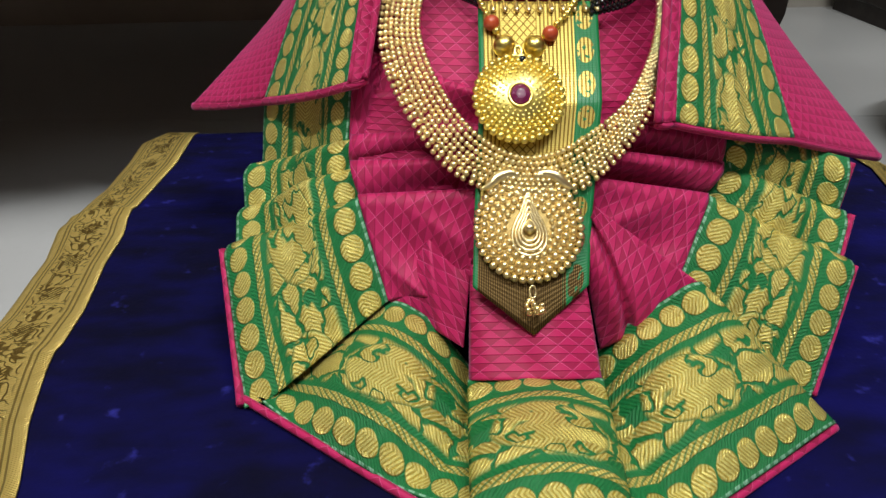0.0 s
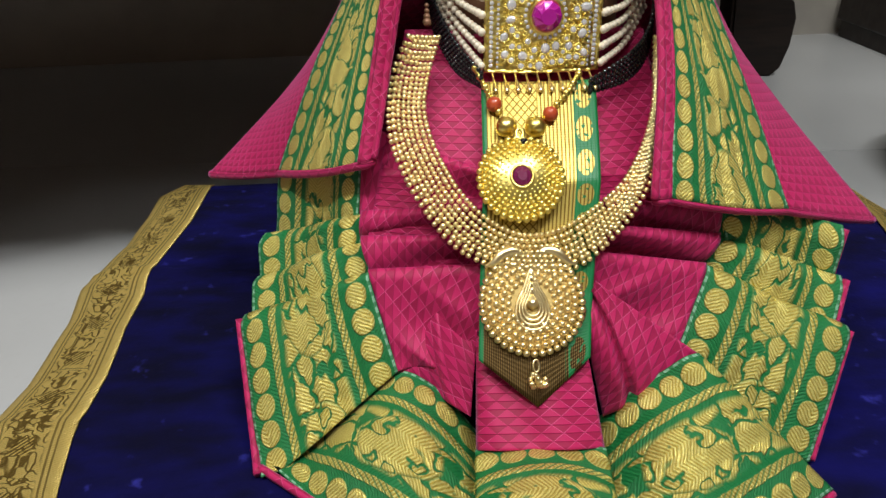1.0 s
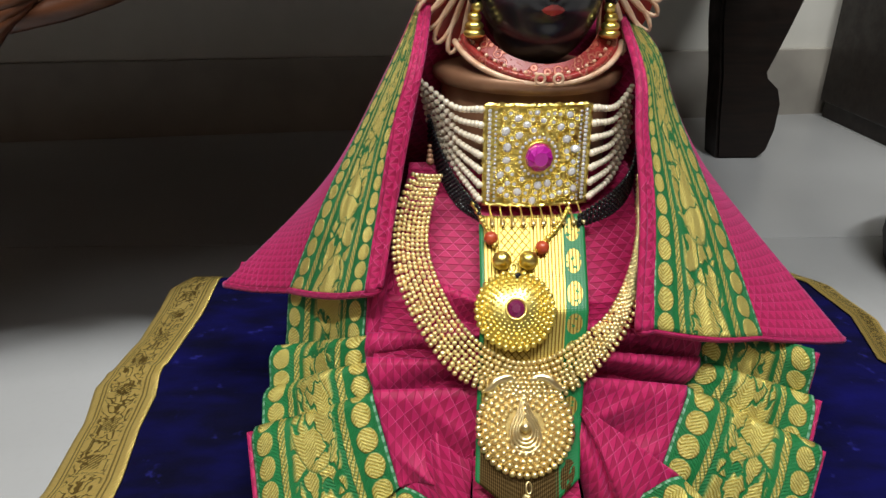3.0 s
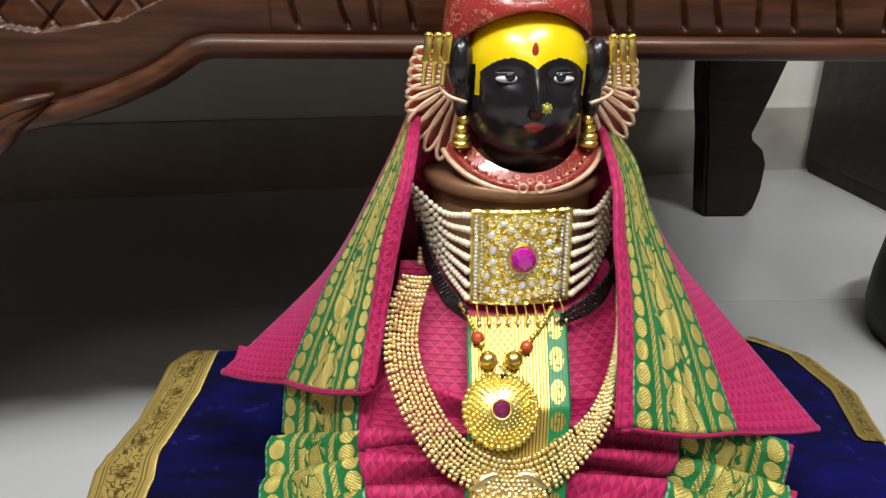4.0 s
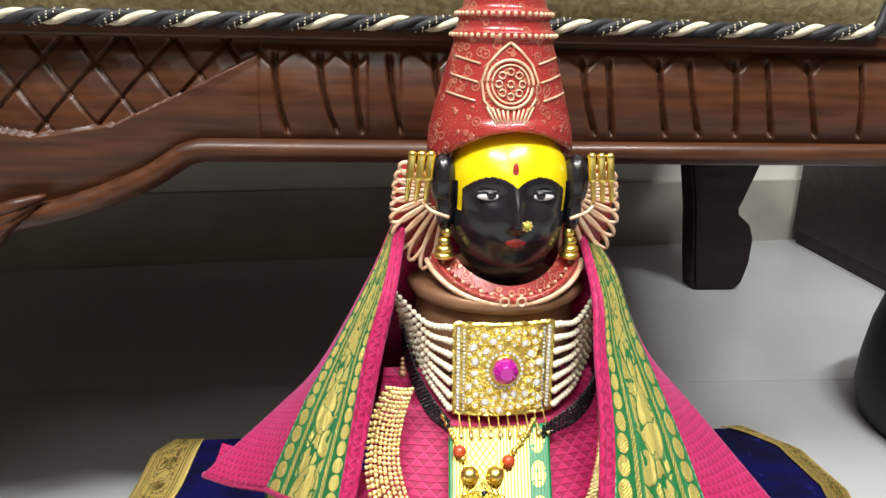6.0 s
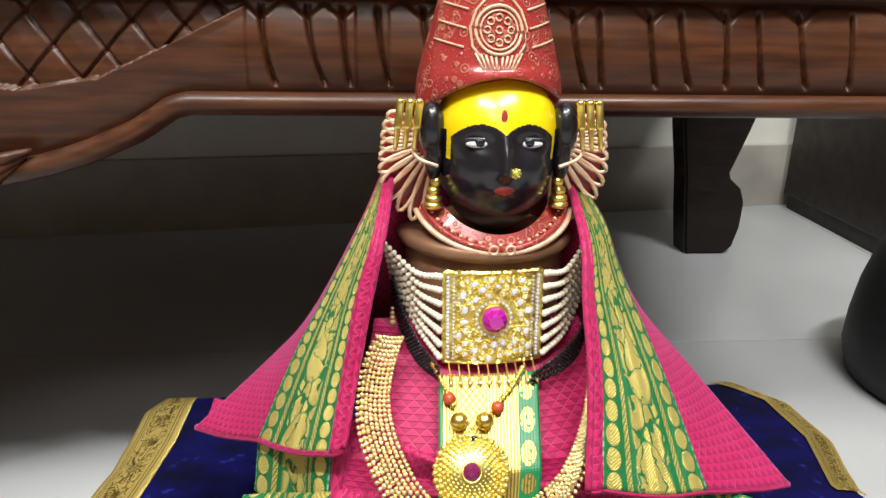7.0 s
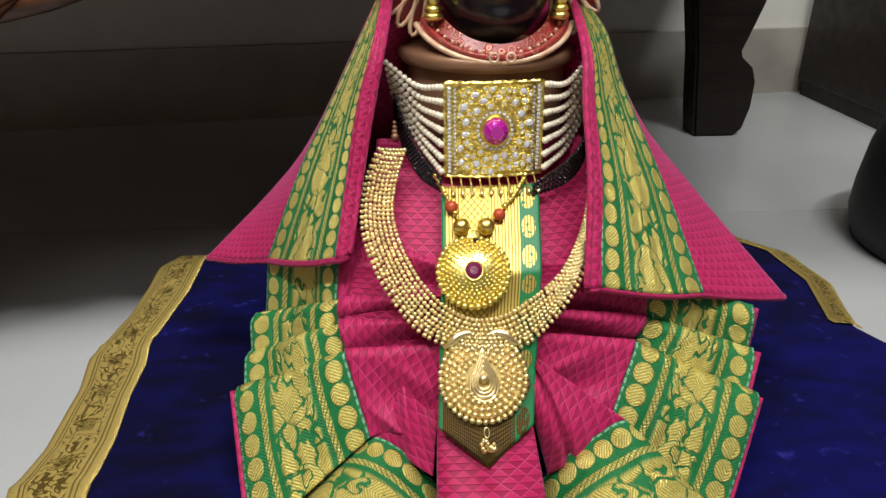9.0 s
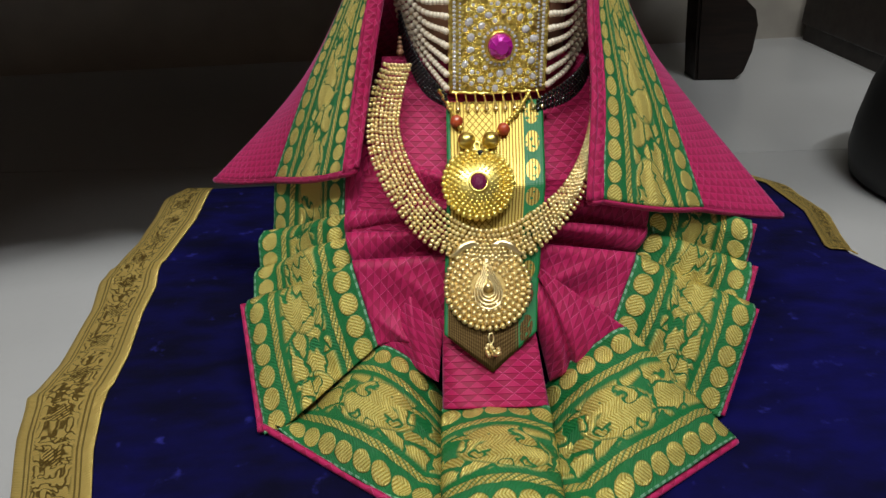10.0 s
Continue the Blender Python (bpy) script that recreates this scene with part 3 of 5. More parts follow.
def edge_right(y):
    return float(np.interp(y, (-0.24, -0.05, 0.02, 0.062, 0.12, 0.175, 0.215), (0.345, 0.335, 0.303, 0.286, 0.301, 0.296, 0.262)))


def velvet_seat():
    c = thing("velvet_seat", "low seat covered in royal blue velvet with gold ribbon edging", "seat")
    yb, yf = 0.214, -0.24

    def top_z(x, y):
        r = min(x - edge_left(y), edge_right(y) - x, yb - y)
        crease = 0.0016 * math.exp(-((y - 0.062 - 0.03 * wave(x, 0, 0, 6)) / 0.004) ** 2) * (1 if x < -0.1 else 0)
        crease += 0.0016 * math.exp(-((y + 0.052 - 0.03 * wave(x, 0, 0, 7, 3)) / 0.005) ** 2) * (1 if x < -0.1 else 0)
        return SEAT_TOP - 0.006 * math.exp(-max(r, 0) / 0.008) + 0.002 * wave(x, y, 0, 11) + crease

    def cover(u, v):
        y = yb + (yf - yb) * v
        a, b = edge_left(y), edge_right(y)
        if u < 0.06:
            return (a + 0.003 - 0.003 * u / 0.06, y, (top_z(a, y)) * u / 0.06)
        if u > 0.94:
            w = (1 - u) / 0.06
            return (b - 0.003 + 0.003 * w, y, top_z(b, y) * w)
        x = a + (b - a) * (u - 0.06) / 0.88
        return (x, y, top_z(x, y))

    part("velvet_cover", sheet("velvet_cover", cover, 150, 130, VELVET), c, "royal blue crushed velvet cover")

    def backside(u, v):
        x = edge_left(yb) + (edge_right(yb) - edge_left(yb)) * u
        return (x, yb, top_z(x, yb) * v)

    part("velvet_back", sheet("velvet_back", backside, 60, 4, VELVET), c)
    part("velvet_front", sheet("velvet_front", lambda u, v: (edge_left(yf) + (edge_right(yf) - edge_left(yf)) * u, yf, top_z(edge_left(yf) + (edge_right(yf) - edge_left(yf)) * u, yf) * v), 60, 4, VELVET), c)

    def ribbon(left):
        def fn(u, v):
            y = yb - 0.002 + (yf - yb) * v
            if not left:
                y = yb - 0.002 - 0.155 * v
            x = edge_left(y) - 0.001 + (edge_inner(y) - edge_left(y)) * u if left else edge_right(y) + 0.001 - 0.022 * u
            return (x, y, top_z(x, y) + 0.0012 + 0.0014 * wave(x, y, 0, 28, 7) * (1 - u))
        return fn

    for left in (True, False):
        ob = part("gold_ribbon", sheet("gold_ribbon", ribbon(left), 14, 150, TAPE, lambda u, v: (u, v * 12.0)), c, "woven gold ribbon with scroll pattern")
        solid(ob, 0.001, 1.0)


velvet_seat()


# ---- the dressed figure: skirt ----
def patch(name, corners, material, parent, nu=24, nv=24, uvfn=None, thick=0.0009, label="", fold=None):
    """A piece of cloth between four corners (0,0), (1,0), (1,1), (0,1); fold(u, v) lifts it off towards the front."""
    a, b, c, d = [Vector(q) for q in corners]
    out = (c - a).cross(d - b).normalized()
    if out.y - 0.4 * out.z > 0:
        out = -out

    def fn(u, v):
        p = a * (1 - u) * (1 - v) + b * u * (1 - v) + c * u * v + d * (1 - u) * v
        lift = 0.0007 * wave(p.x, p.y, p.z, 42, 2) + 0.0004 * wave(p.x, p.y, p.z, 110, 5)
        p = p + out * (lift + (fold(u, v) if fold else 0.0))
        p.z = max(p.z, SEAT_TOP + 0.003)
        return p

    ob = part(name, sheet(name, fn, nu, nv, material, uvfn), parent, label)
    return solid(ob, thick)


def silk_uv(corners, turn=0.0):
    """Cloth lengths over a patch, in metres, turned by an angle."""
    a, b, c, d = [Vector(q) for q in corners]
    wide, high = ((b - a).length + (c - d).length) / 2, ((d - a).length + (c - b).length) / 2
    ca, sa = math.cos(turn), math.sin(turn)
    return lambda u, v: (u * wide * ca - v * high * sa, u * wide * sa + v * high * ca)


def border_uv(corners, shift):
    """The border runs with u; its width lies across v."""
    a, b, c, d = [Vector(q) for q in corners]
    w = ((d - a).length + (c - b).length) / 2
    lo, li = (b - a).length / w, (c - d).length / w
    return lambda u, v: (v, (u - 0.5) * (lo + (li - lo) * v) + 0.5 + shift)


def rolled(depth, at=0.16):
    """A fold's edge that rolls back at u = 0."""
    return lambda u: -depth * max(0.0, 1 - u / at) ** 2


def skirt():
    s = thing("saree", "magenta silk saree pleated with green and gold brocade border", "saree")
    body = ((-0.075, -0.030, 0.078), (0.090, -0.030, 0.078), (0.062, 0.020, 0.224), (-0.050, 0.020, 0.224))
    patch("lining", body, MAGENTA, s, 30, 30, silk_uv(body))

    def bodice(u, v):
        x = (-0.074 + 0.024 * v) * (1 - u) + (0.086 - 0.024 * v) * u
        z = 0.128 + 0.096 * v
        crease = 0.0
        for k, zc in enumerate((0.150, 0.164, 0.180)):
            slope = 0.10 if x < 0 else -0.16
            d = z - zc - slope * x
            crease += 0.0026 * math.exp(-max(-d, 0) / 0.0050) * (1 if d < 0 else math.exp(-d / 0.0006)) * min(1.0, abs(x - 0.004) / 0.03)
        return lay(x, z, -0.010 + crease + 0.0008 * wave(x, z, 0, 40))

    solid(part("bodice", sheet("bodice", bodice, 60, 120, MAGENTA, lambda u, v: (u * 0.15, v * 0.13)), s, "magenta silk with small woven lattice"), 0.0009)

    # shingled pleats at both sides: each lower one lies over the one above
    sides = (
        # fold's outer end, inner end; then the lowest pleat's hem, outer and inner
        (((-0.1130, 0.022, 0.1640), (-0.0690, -0.016, 0.1900)), ((-0.1230, -0.002, 0.1310), (-0.0718, -0.037, 0.1575)),
         ((-0.1262, -0.020, 0.1180), (-0.0722, -0.0455, 0.1500)), ((-0.1285, -0.0415, 0.1100), (-0.0690, -0.0585, 0.1410)),
         ((-0.1140, -0.1060, 0.0655), (-0.0570, -0.0800, 0.1025))),
        (((0.1260, -0.010, 0.1640), (0.0830, -0.026, 0.1760)), ((0.1450, -0.0440, 0.1475), (0.0860, -0.044, 0.1600)),
         ((0.1460, -0.0530, 0.1265), (0.0850, -0.0520, 0.1490)), ((0.1410, -0.0720, 0.1130), (0.0780, -0.0590, 0.1390)),
         ((0.1130, -0.1190, 0.0740), (0.0600, -0.0900, 0.1060))),
    )
    for k, side in enumerate(sides):
        for n in range(4):
            (ot, it), (lo, li) = [[Vector(q) for q in pair] for pair in side[n:n + 2]]
            last = n == 3
            if last:
                ob_, ib = lo, li
            else:
                # it runs on behind the next fold
                into = 0.007 if k == 0 else -0.005
                ob_, ib = ot.lerp(lo, 1.9) + Vector((into, 0.011, -0.001)), it.lerp(li, 1.9) + Vector((0, 0.010, -0.001))
                if n == 0:
                    ob_ = ot.lerp(lo, 1.05) + Vector((into, 0.012, -0.004))
            if n:
                ot, it = ot + Vector((0, -0.003, 0.001)), it + Vector((0, -0.003, 0.001))
            if last:
                over = Vector((0, -0.002, 0.0015)) if k == 0 else Vector((0, 0.006, -0.002))
                ob_, ib = ob_ + over, ib + over
            corners = (ot, ob_, ib, it)
            roll = rolled(0.0045, 0.10 if last else 0.22)
            patch("border_pleat", corners, BORDER, s, 40, 30, border_uv(corners, n * 0.37 + 0.1 * k), label="green and gold brocade border pleat",
                  fold=lambda u, v, roll=roll, last=last: roll(u) + (0.0050 * math.sin(math.pi * v) * math.sin(math.pi * min(1, u * 1.1)) + 0.0022 * math.sin(v * 8.0 + 1.0) * (1 - u) if last else 0.0026 * math.sin(v * 8.0 + 1.0 + n)))
            # pink piping on the outer hem
            away = Vector((-0.0014 if k == 0 else 0.0014, 0.001, 0))
            hem = [ot.lerp(ob_, t) + away + Vector((0, 0, 0.0005 * math.sin(t * 40))) for t in np.linspace(0.05, 0.99, 26)]
            for q in hem:
                q.z = max(q.z, SEAT_TOP + 0.003)
            if last or k == 1:
                part("hem_piping", tube("hem_piping", hem, 0.0017, MAGENTA), s)
            # the magenta silk of the same pleat, gathered towards the middle
            if n == 0 and k == 1:
                continue
            mt = Vector((-0.016, -0.050 - 0.007 * n, 0.180 - 0.0105 * n)) if k == 0 else Vector((0.022, -0.046 - 0.0075 * n, 0.180 - 0.0095 * n))
            mb = mt + Vector((0, 0.004, -0.016))
            if last:
                mb = Vector((-0.024, -0.0800, 0.1080)) if k == 0 else Vector((0.024, -0.0740, 0.1180))
            inner = (it, ib, mb, mt)
            patch("silk_pleat", inner, MAGENTA, s, 40, 30, silk_uv(inner, 0.25 if k == 0 else -0.25),
                        fold=lambda u, v, last=last: rolled(0.0026, 0.12)(u) + ((0.0050 - 0.0085 * abs(math.sin(u * 4.2 - v * 3.2 + 0.5))) * math.sin(math.pi * v) * u if last else 0.0020 * math.sin(u * 4.6 + v * 2.0)))

    # wide hems at the bottom, laid out on the velvet
    def hem_piece(name, corners, fold):
        """corners: inner top, outer top, outer bottom, inner bottom."""
        a, b, c, d = [Vector(q) for q in corners]

        def buv(u, v):
            run = ((b - a).length * (1 - v) + (c - d).length * v) / 0.066
            return (v, (u - 0.5) * run + 0.42)

        patch(name, corners, BORDER, s, 56, 44, buv, label="wide green and gold brocade hem", fold=fold)
        hem = []
        for t in np.linspace(0, 1, 40):
            q = d.lerp(c, t) + Vector((0, -0.0016, 0.0004 * math.sin(t * 60)))
            q.z = max(q.z, SEAT_TOP + 0.0025)
            hem.append(q)
        part("hem_piping", tube("hem_piping", hem, 0.0018, MAGENTA), s)

    hem_piece("hem_fan", ((-0.0240, -0.0910, 0.0830), (-0.0620, -0.0775, 0.1065), (-0.1150, -0.1010, 0.0690), (-0.0200, -0.1800, 0.0720)),
              lambda u, v: 0.0150 * math.sin(math.pi * min(1, u * 1.05)) * math.sin(math.pi * (0.15 + 0.75 * v)) - 0.030 * max(0, 1 - u / 0.48) ** 1.4 * (0.35 + 0.65 * v) - 0.009 * max(0, (u - 0.62) / 0.38) ** 2)
    hem_piece("hem_fan", ((0.0245, -0.0890, 0.0775), (0.0635, -0.0975, 0.1185), (0.1145, -0.1280, 0.0715), (0.0100, -0.1900, 0.0720)),
              lambda u, v: 0.0125 * math.sin(math.pi * u) * math.sin(math.pi * (0.15 + 0.75 * v)) + 0.0045 * math.exp(-((u - 0.88) / 0.14) ** 2) - 0.030 * max(0, 1 - u / 0.48) ** 1.4 * (0.35 + 0.65 * v))
    hem_piece("hem_front", ((-0.0265, -0.1110, 0.0850), (0.0250, -0.1150, 0.0872), (0.0200, -0.1800, 0.0780), (-0.0315, -0.1800, 0.0780)),
              lambda u, v: 0.0150 * math.sin(math.pi * u) ** 0.7 * (0.12 + 0.88 * math.sin(math.pi * min(1, 0.02 + 0.8 * v))))
    # silk above each of them
    silk = ((-0.0570, -0.0800, 0.1030), (-0.0275, -0.0970, 0.0905), (-0.0235, -0.0770, 0.1200), (-0.0480, -0.0620, 0.1330))
    patch("silk_gore", silk, MAGENTA, s, 34, 34, silk_uv(silk, 0.5), fold=lambda u, v: 0.0040 * math.sin(math.pi * u) * math.sin(math.pi * v) + (0.003 - 0.0065 * abs(math.sin(u * 4.4 + v * 1.6))) * (0.25 + 0.75 * v))
    silk = ((0.0295, -0.0940, 0.0855), (0.0640, -0.0975, 0.1185), (0.0245, -0.0780, 0.1435), (0.0190, -0.0820, 0.1300))
    patch("silk_gore", silk, MAGENTA, s, 34, 34, silk_uv(silk, -0.5), fold=lambda u, v: 0.0075 * math.sin(math.pi * u) * math.sin(math.pi * (0.1 + 0.8 * v)) + 0.0025 * math.sin(u * 5 + 2 * v) - 0.005 * math.exp(-((u - 0.30 - 0.3 * v) / 0.05) ** 2))
    silk = ((-0.0265, -0.1110, 0.0855), (0.0250, -0.1150, 0.0877), (0.0195, -0.0860, 0.1240), (-0.0240, -0.0800, 0.1190))
    patch("silk_gore", silk, MAGENTA, s, 40, 34, silk_uv(silk), fold=lambda u, v: 0.0085 * math.sin(math.pi * u) ** 0.7 * (1 - 0.7 * v) + 0.0014 * math.sin(u * 11 + v * 2))
    # the front panel with its pointed end
    a, b, c, d = (-0.0175, 0.2075), (0.0335, 0.2075), (0.0205, 0.1180), (-0.0245, 0.1175)

    def panel(u, v):
        x = (a[0] + (d[0] - a[0]) * v) * (1 - u) + (b[0] + (c[0] - b[0]) * v) * u
        z = 0.2075 + (0.1178 - 0.2075) * v - 0.0140 * max(0, (v - 0.88) / 0.12) * (1 - abs(2 * u - 1))
        return lay(x, z, 0.003 + 0.0035 * min(1, v / 0.25) + 0.0015 * max(0, v - 0.6) / 0.4 + 0.0006 * wave(x, z, 0, 50))

    ob = part("front_panel", sheet("front_panel", panel, 40, 90, PANEL, lambda u, v: (u, v * 2.3)), s, "gold woven panel with green side strip")
    solid(ob, 0.0012)
    return s


skirt()


# ---- shawl over the head ----
def shawl(mirror):
    s = thing("shawl", "magenta shawl end with green and gold brocade border", "shawl", "shawl ends")
    if mirror:
        face = ((-0.0400, 0.034, 0.299), (-0.0450, -0.001, 0.2780), (-0.0514, -0.010, 0.2499), (-0.0590, -0.022, 0.2130), (-0.0650, -0.037, 0.1825))
        inner = ((-0.0430, 0.036, 0.299), (-0.0490, 0.000, 0.2780), (-0.0579, -0.012, 0.2484), (-0.0645, -0.024, 0.2150), (-0.0710, -0.039, 0.1810))
        outer = ((-0.0445, 0.042, 0.299), (-0.0570, 0.012, 0.2770), (-0.0755, 0.006, 0.2420), (-0.0920, 0.004, 0.2100), (-0.1135, 0.007, 0.1590))
        silk = ((-0.0447, 0.044, 0.299), (-0.0575, 0.016, 0.2765), (-0.0840, 0.020, 0.2270), (-0.1110, 0.040, 0.1900), (-0.1565, 0.044, 0.1445))
    else:
        face = ((0.0560, 0.034, 0.294), (0.0545, -0.005, 0.2740), (0.0530, -0.022, 0.2500), (0.0535, -0.040, 0.2160), (0.0500, -0.062, 0.1720))
        inner = ((0.0580, 0.036, 0.294), (0.0575, -0.004, 0.2740), (0.0570, -0.019, 0.2520), (0.0590, -0.037, 0.2170), (0.0560, -0.062, 0.1722))
        outer = ((0.0625, 0.042, 0.294), (0.0690, 0.013, 0.2810), (0.0780, 0.003, 0.2550), (0.0985, -0.025, 0.2050), (0.1140, -0.0505, 0.1605))
        silk = ((0.0628, 0.044, 0.294), (0.0695, 0.017, 0.2800), (0.0850, 0.006, 0.2420), (0.1260, 0.010, 0.1950), (0.1745, -0.024, 0.1410))
    n = 61
    lines = [spline(q, n) for q in (face, inner, outer, silk)]

    def between(a, b, bow):
        def fn(u, v):
            i = v * (n - 1)
            k = min(int(i), n - 2)
            p = lines[a][k].lerp(lines[a][k + 1], i - k)
            q = lines[b][k].lerp(lines[b][k + 1], i - k)
            r = p.lerp(q, u)
            r.y -= bow * math.sin(math.pi * u) * (0.3 + 0.7 * v) + 0.0011 * wave(r.x, r.y, r.z, 34, 5)
            return r
        return fn

    def piece(name, a, b, bow, mat, uvfn, label):
        ob = part(name, sheet(name, between(a, b, bow), 26, 90, mat, uvfn), s, label)
        return solid(ob, 0.0013, 0.0)

    piece("border", 1, 2, 0.004, BORDER, lambda u, v: (u, v * 3.1), "green and gold brocade border")
    piece("silk", 2, 3, 0.002, MAGENTA, lambda u, v: (u * 0.075 * (0.25 + v), v * 0.17), "magenta silk with woven lattice")
    piece("facing", 0, 1, 0.0015, MAGENTA, lambda u, v: (u * 0.010, v * 0.17), "folded magenta edge")
    part("edge_roll", tube("edge_roll", [q + Vector((0, -0.0006, 0)) for q in lines[0]], 0.0019, MAGENTA), s)
    part("seam_roll", tube("seam_roll", [q + Vector((0, -0.0002, 0)) for q in lines[1]], 0.0011, MAGENTA), s)
    low = [between(0, 1, 0.0015)(u, 1.0) for u in np.linspace(0, 1, 8)] + [between(1, 2, 0.004)(u, 1.0) for u in np.linspace(0.05, 1, 24)] + [between(2, 3, 0.002)(u, 1.0) for u in np.linspace(0.05, 1, 24)]
    part("hem_roll", tube("hem_roll", [q + Vector((0, 0.0012, -0.0012)) for q in low], 0.0022, MAGENTA), s)
    m = len(low) - 1
    part("under_layer", sheet("under_layer", lambda u, v: low[round(u * m)] + Vector((0, 0.045 * v + 0.001, -0.003 - 0.006 * math.sin(v * 2.2))), m, 8, MAGENTA, lambda u, v: (u * 0.12, v * 0.04)), s)
    part("back_fall", sheet("back_fall", lambda u, v: lines[3][round(v * (n - 1))].lerp(Vector((0.012, 0.095, lines[3][round(v * (n - 1))].z)), u), 20, n - 1, MAGENTA, lambda u, v: (u * 0.12, v * 0.17)), s)
    return s


shawl(True)
shawl(False)


# ---- the figure ----
HEAD = Vector((0.0135, 0.031, 0.315))


def copper_pot():
    p = thing("copper_pot", "aged copper pot that carries the masked head", "pot")
    prof = [(0.004, 0.070), (0.060, 0.070), (0.066, 0.10), (0.062, 0.14), (0.050, 0.18), (0.044, 0.205), (0.0435, 0.235), (0.0445, 0.262), (0.040, 0.266)]
    part("vessel", revolve("vessel", prof, (0.0115, 0.046), COPPER), p)
    rim = [(0.041, 0.2615), (0.0475, 0.2625), (0.0495, 0.2655), (0.0490, 0.2690), (0.0465, 0.2705), (0.041, 0.271)]
    part("rim", revolve("rim", rim, (0.0115, 0.046), COPPER, 64), p, "rolled copper rim")


copper_pot()


def statue():
    """A painted mask with a tall crown, as one mesh with several paints."""
    mats = [FACE_BLACK, FACE_YELLOW, LIP_RED, EYE_WHITE, CROWN, CREAM, YELLOW_GOLD]
    verts, faces, paint = [], [], []

    def add(me, slot_of):
        base = len(verts)
        verts.extend(tuple(v.co) for v in me.vertices)
        for f in me.polygons:
            faces.append(tuple(base + i for i in f.vertices))
            paint.append(slot_of(f.center) if callable(slot_of) else slot_of)
        bpy.data.meshes.remove(me)

    def blob(at, radii, slot, n=16):
        at, radii = Vector(at), Vector(radii)
        me = sheet("blob", lambda u, v: (at.x + radii.x * math.cos(2 * math.pi * u) * math.sin(math.pi * v), at.y + radii.y * math.sin(2 * math.pi * u) * math.sin(math.pi * v), at.z + radii.z * math.cos(math.pi * v)), n, n // 2, CROWN)
        add(me, slot)

    # face: an egg, with the nose, brow, cheeks and chin raised
    def face(u, v):
        w, t = 2 * math.pi * u, math.pi * v
        sx, sy, sz = math.cos(w) * math.sin(t), math.sin(w) * math.sin(t), math.cos(t)
        x, z = 0.0300 * sx, 0.0415 * sz
        if z > 0:
            x *= 1 + 0.16 * math.sin(min(1, z / 0.030) * math.pi / 2)
        if z < 0:
            z *= 1.06
            x *= 1 + 0.05 * math.sin(min(1, -z / 0.02) * math.pi / 2) - 0.06 * (z / 0.0415) ** 2
        y = 0.036 * sy
        if sy < 0:
            nose = math.exp(-(x / 0.0030) ** 2) * math.exp(-((z - 0.0015) / 0.0085) ** 2)
            tip = math.exp(-((x / 0.0042) ** 2 + ((z + 0.0050) / 0.0040) ** 2))
            eye = sum(math.exp(-(((x - e) / 0.0070) ** 2 + ((z - 0.0078) / 0.0045) ** 2)) for e in (-0.0115, 0.0115))
            cheek = sum(math.exp(-(((x - e) / 0.008) ** 2 + ((z + 0.008) / 0.008) ** 2)) for e in (-0.014, 0.014))
            chin = math.exp(-((x / 0.007) ** 2 + ((z + 0.027) / 0.006) ** 2))
            lips = math.exp(-((x / 0.007) ** 2 + ((z + 0.0138) / 0.0038) ** 2))
            y -= 0.0052 * nose + 0.0042 * tip - 0.0030 * eye + 0.0016 * cheek + 0.002 * chin + 0.0024 * lips
        return (HEAD.x + x, HEAD.y + y, HEAD.z + z)

    def face_paint(c):
        x, z = c.x - HEAD.x, c.z - HEAD.z
        brow = 0.0172 - 0.0045 * ((abs(x) - 0.011) / 0.011) ** 2
        if abs(x) > 0.0268:
            brow = 0.013
        elif abs(x) > 0.0250:
            brow = -0.002
        if z > brow:
            return 1
        if abs(x) < 0.0050 and abs(z + 0.0138) < 0.0024 * (1 - (x / 0.0052) ** 2) and c.y < HEAD.y:
            return 2
        return 0

    add(sheet("face", face, 320, 240, CROWN), face_paint)

    def skin(x, z, out=0.0):
        """A point on the face's front."""
        sz = z / 0.0415
        wid = 0.0300 * (1 - 0.12 * sz * sz if z < 0 else 1)
        sx = x / wid
        sy = math.sqrt(max(0.0, 1 - sx * sx - sz * sz))
        return (HEAD.x + x, HEAD.y - 0.036 * sy - out, HEAD.z + z)

    for e in (-1, 1):
        blob(skin(e * 0.0125, 0.0078, -0.0022), (0.0062, 0.0022, 0.0020), 3)
        blob(skin(e * 0.0120, 0.0085, -0.0010), (0.0026, 0.0013, 0.0021), 0)
        blob(skin(e * 0.0125, 0.0102, -0.0014), (0.0070, 0.0016, 0.0011), 0)
        # ears and ear drops
        blob((HEAD.x + e * 0.0335, HEAD.y - 0.010, HEAD.z + 0.0115), (0.0070, 0.009, 0.0135), 0, 20)
        blob((HEAD.x + e * 0.0325, HEAD.y - 0.011, HEAD.z - 0.0020), (0.0048, 0.007, 0.0130), 0, 20)
        blob((HEAD.x + e * 0.0315, HEAD.y - 0.013, HEAD.z - 0.0150), (0.0028, 0.0028, 0.0028), 6)
        for k, (r, z) in enumerate(((0.0034, -0.0195), (0.0046, -0.0235), (0.0052, -0.0268))):
            blob((HEAD.x + e * 0.0325, HEAD.y - 0.013, HEAD.z + z), (r, r, 0.0026), 6)
        # fan of petals round the ear
        hub = Vector((HEAD.x + e * 0.030, HEAD.y + 0.002, HEAD.z + 0.004))
        n = 11
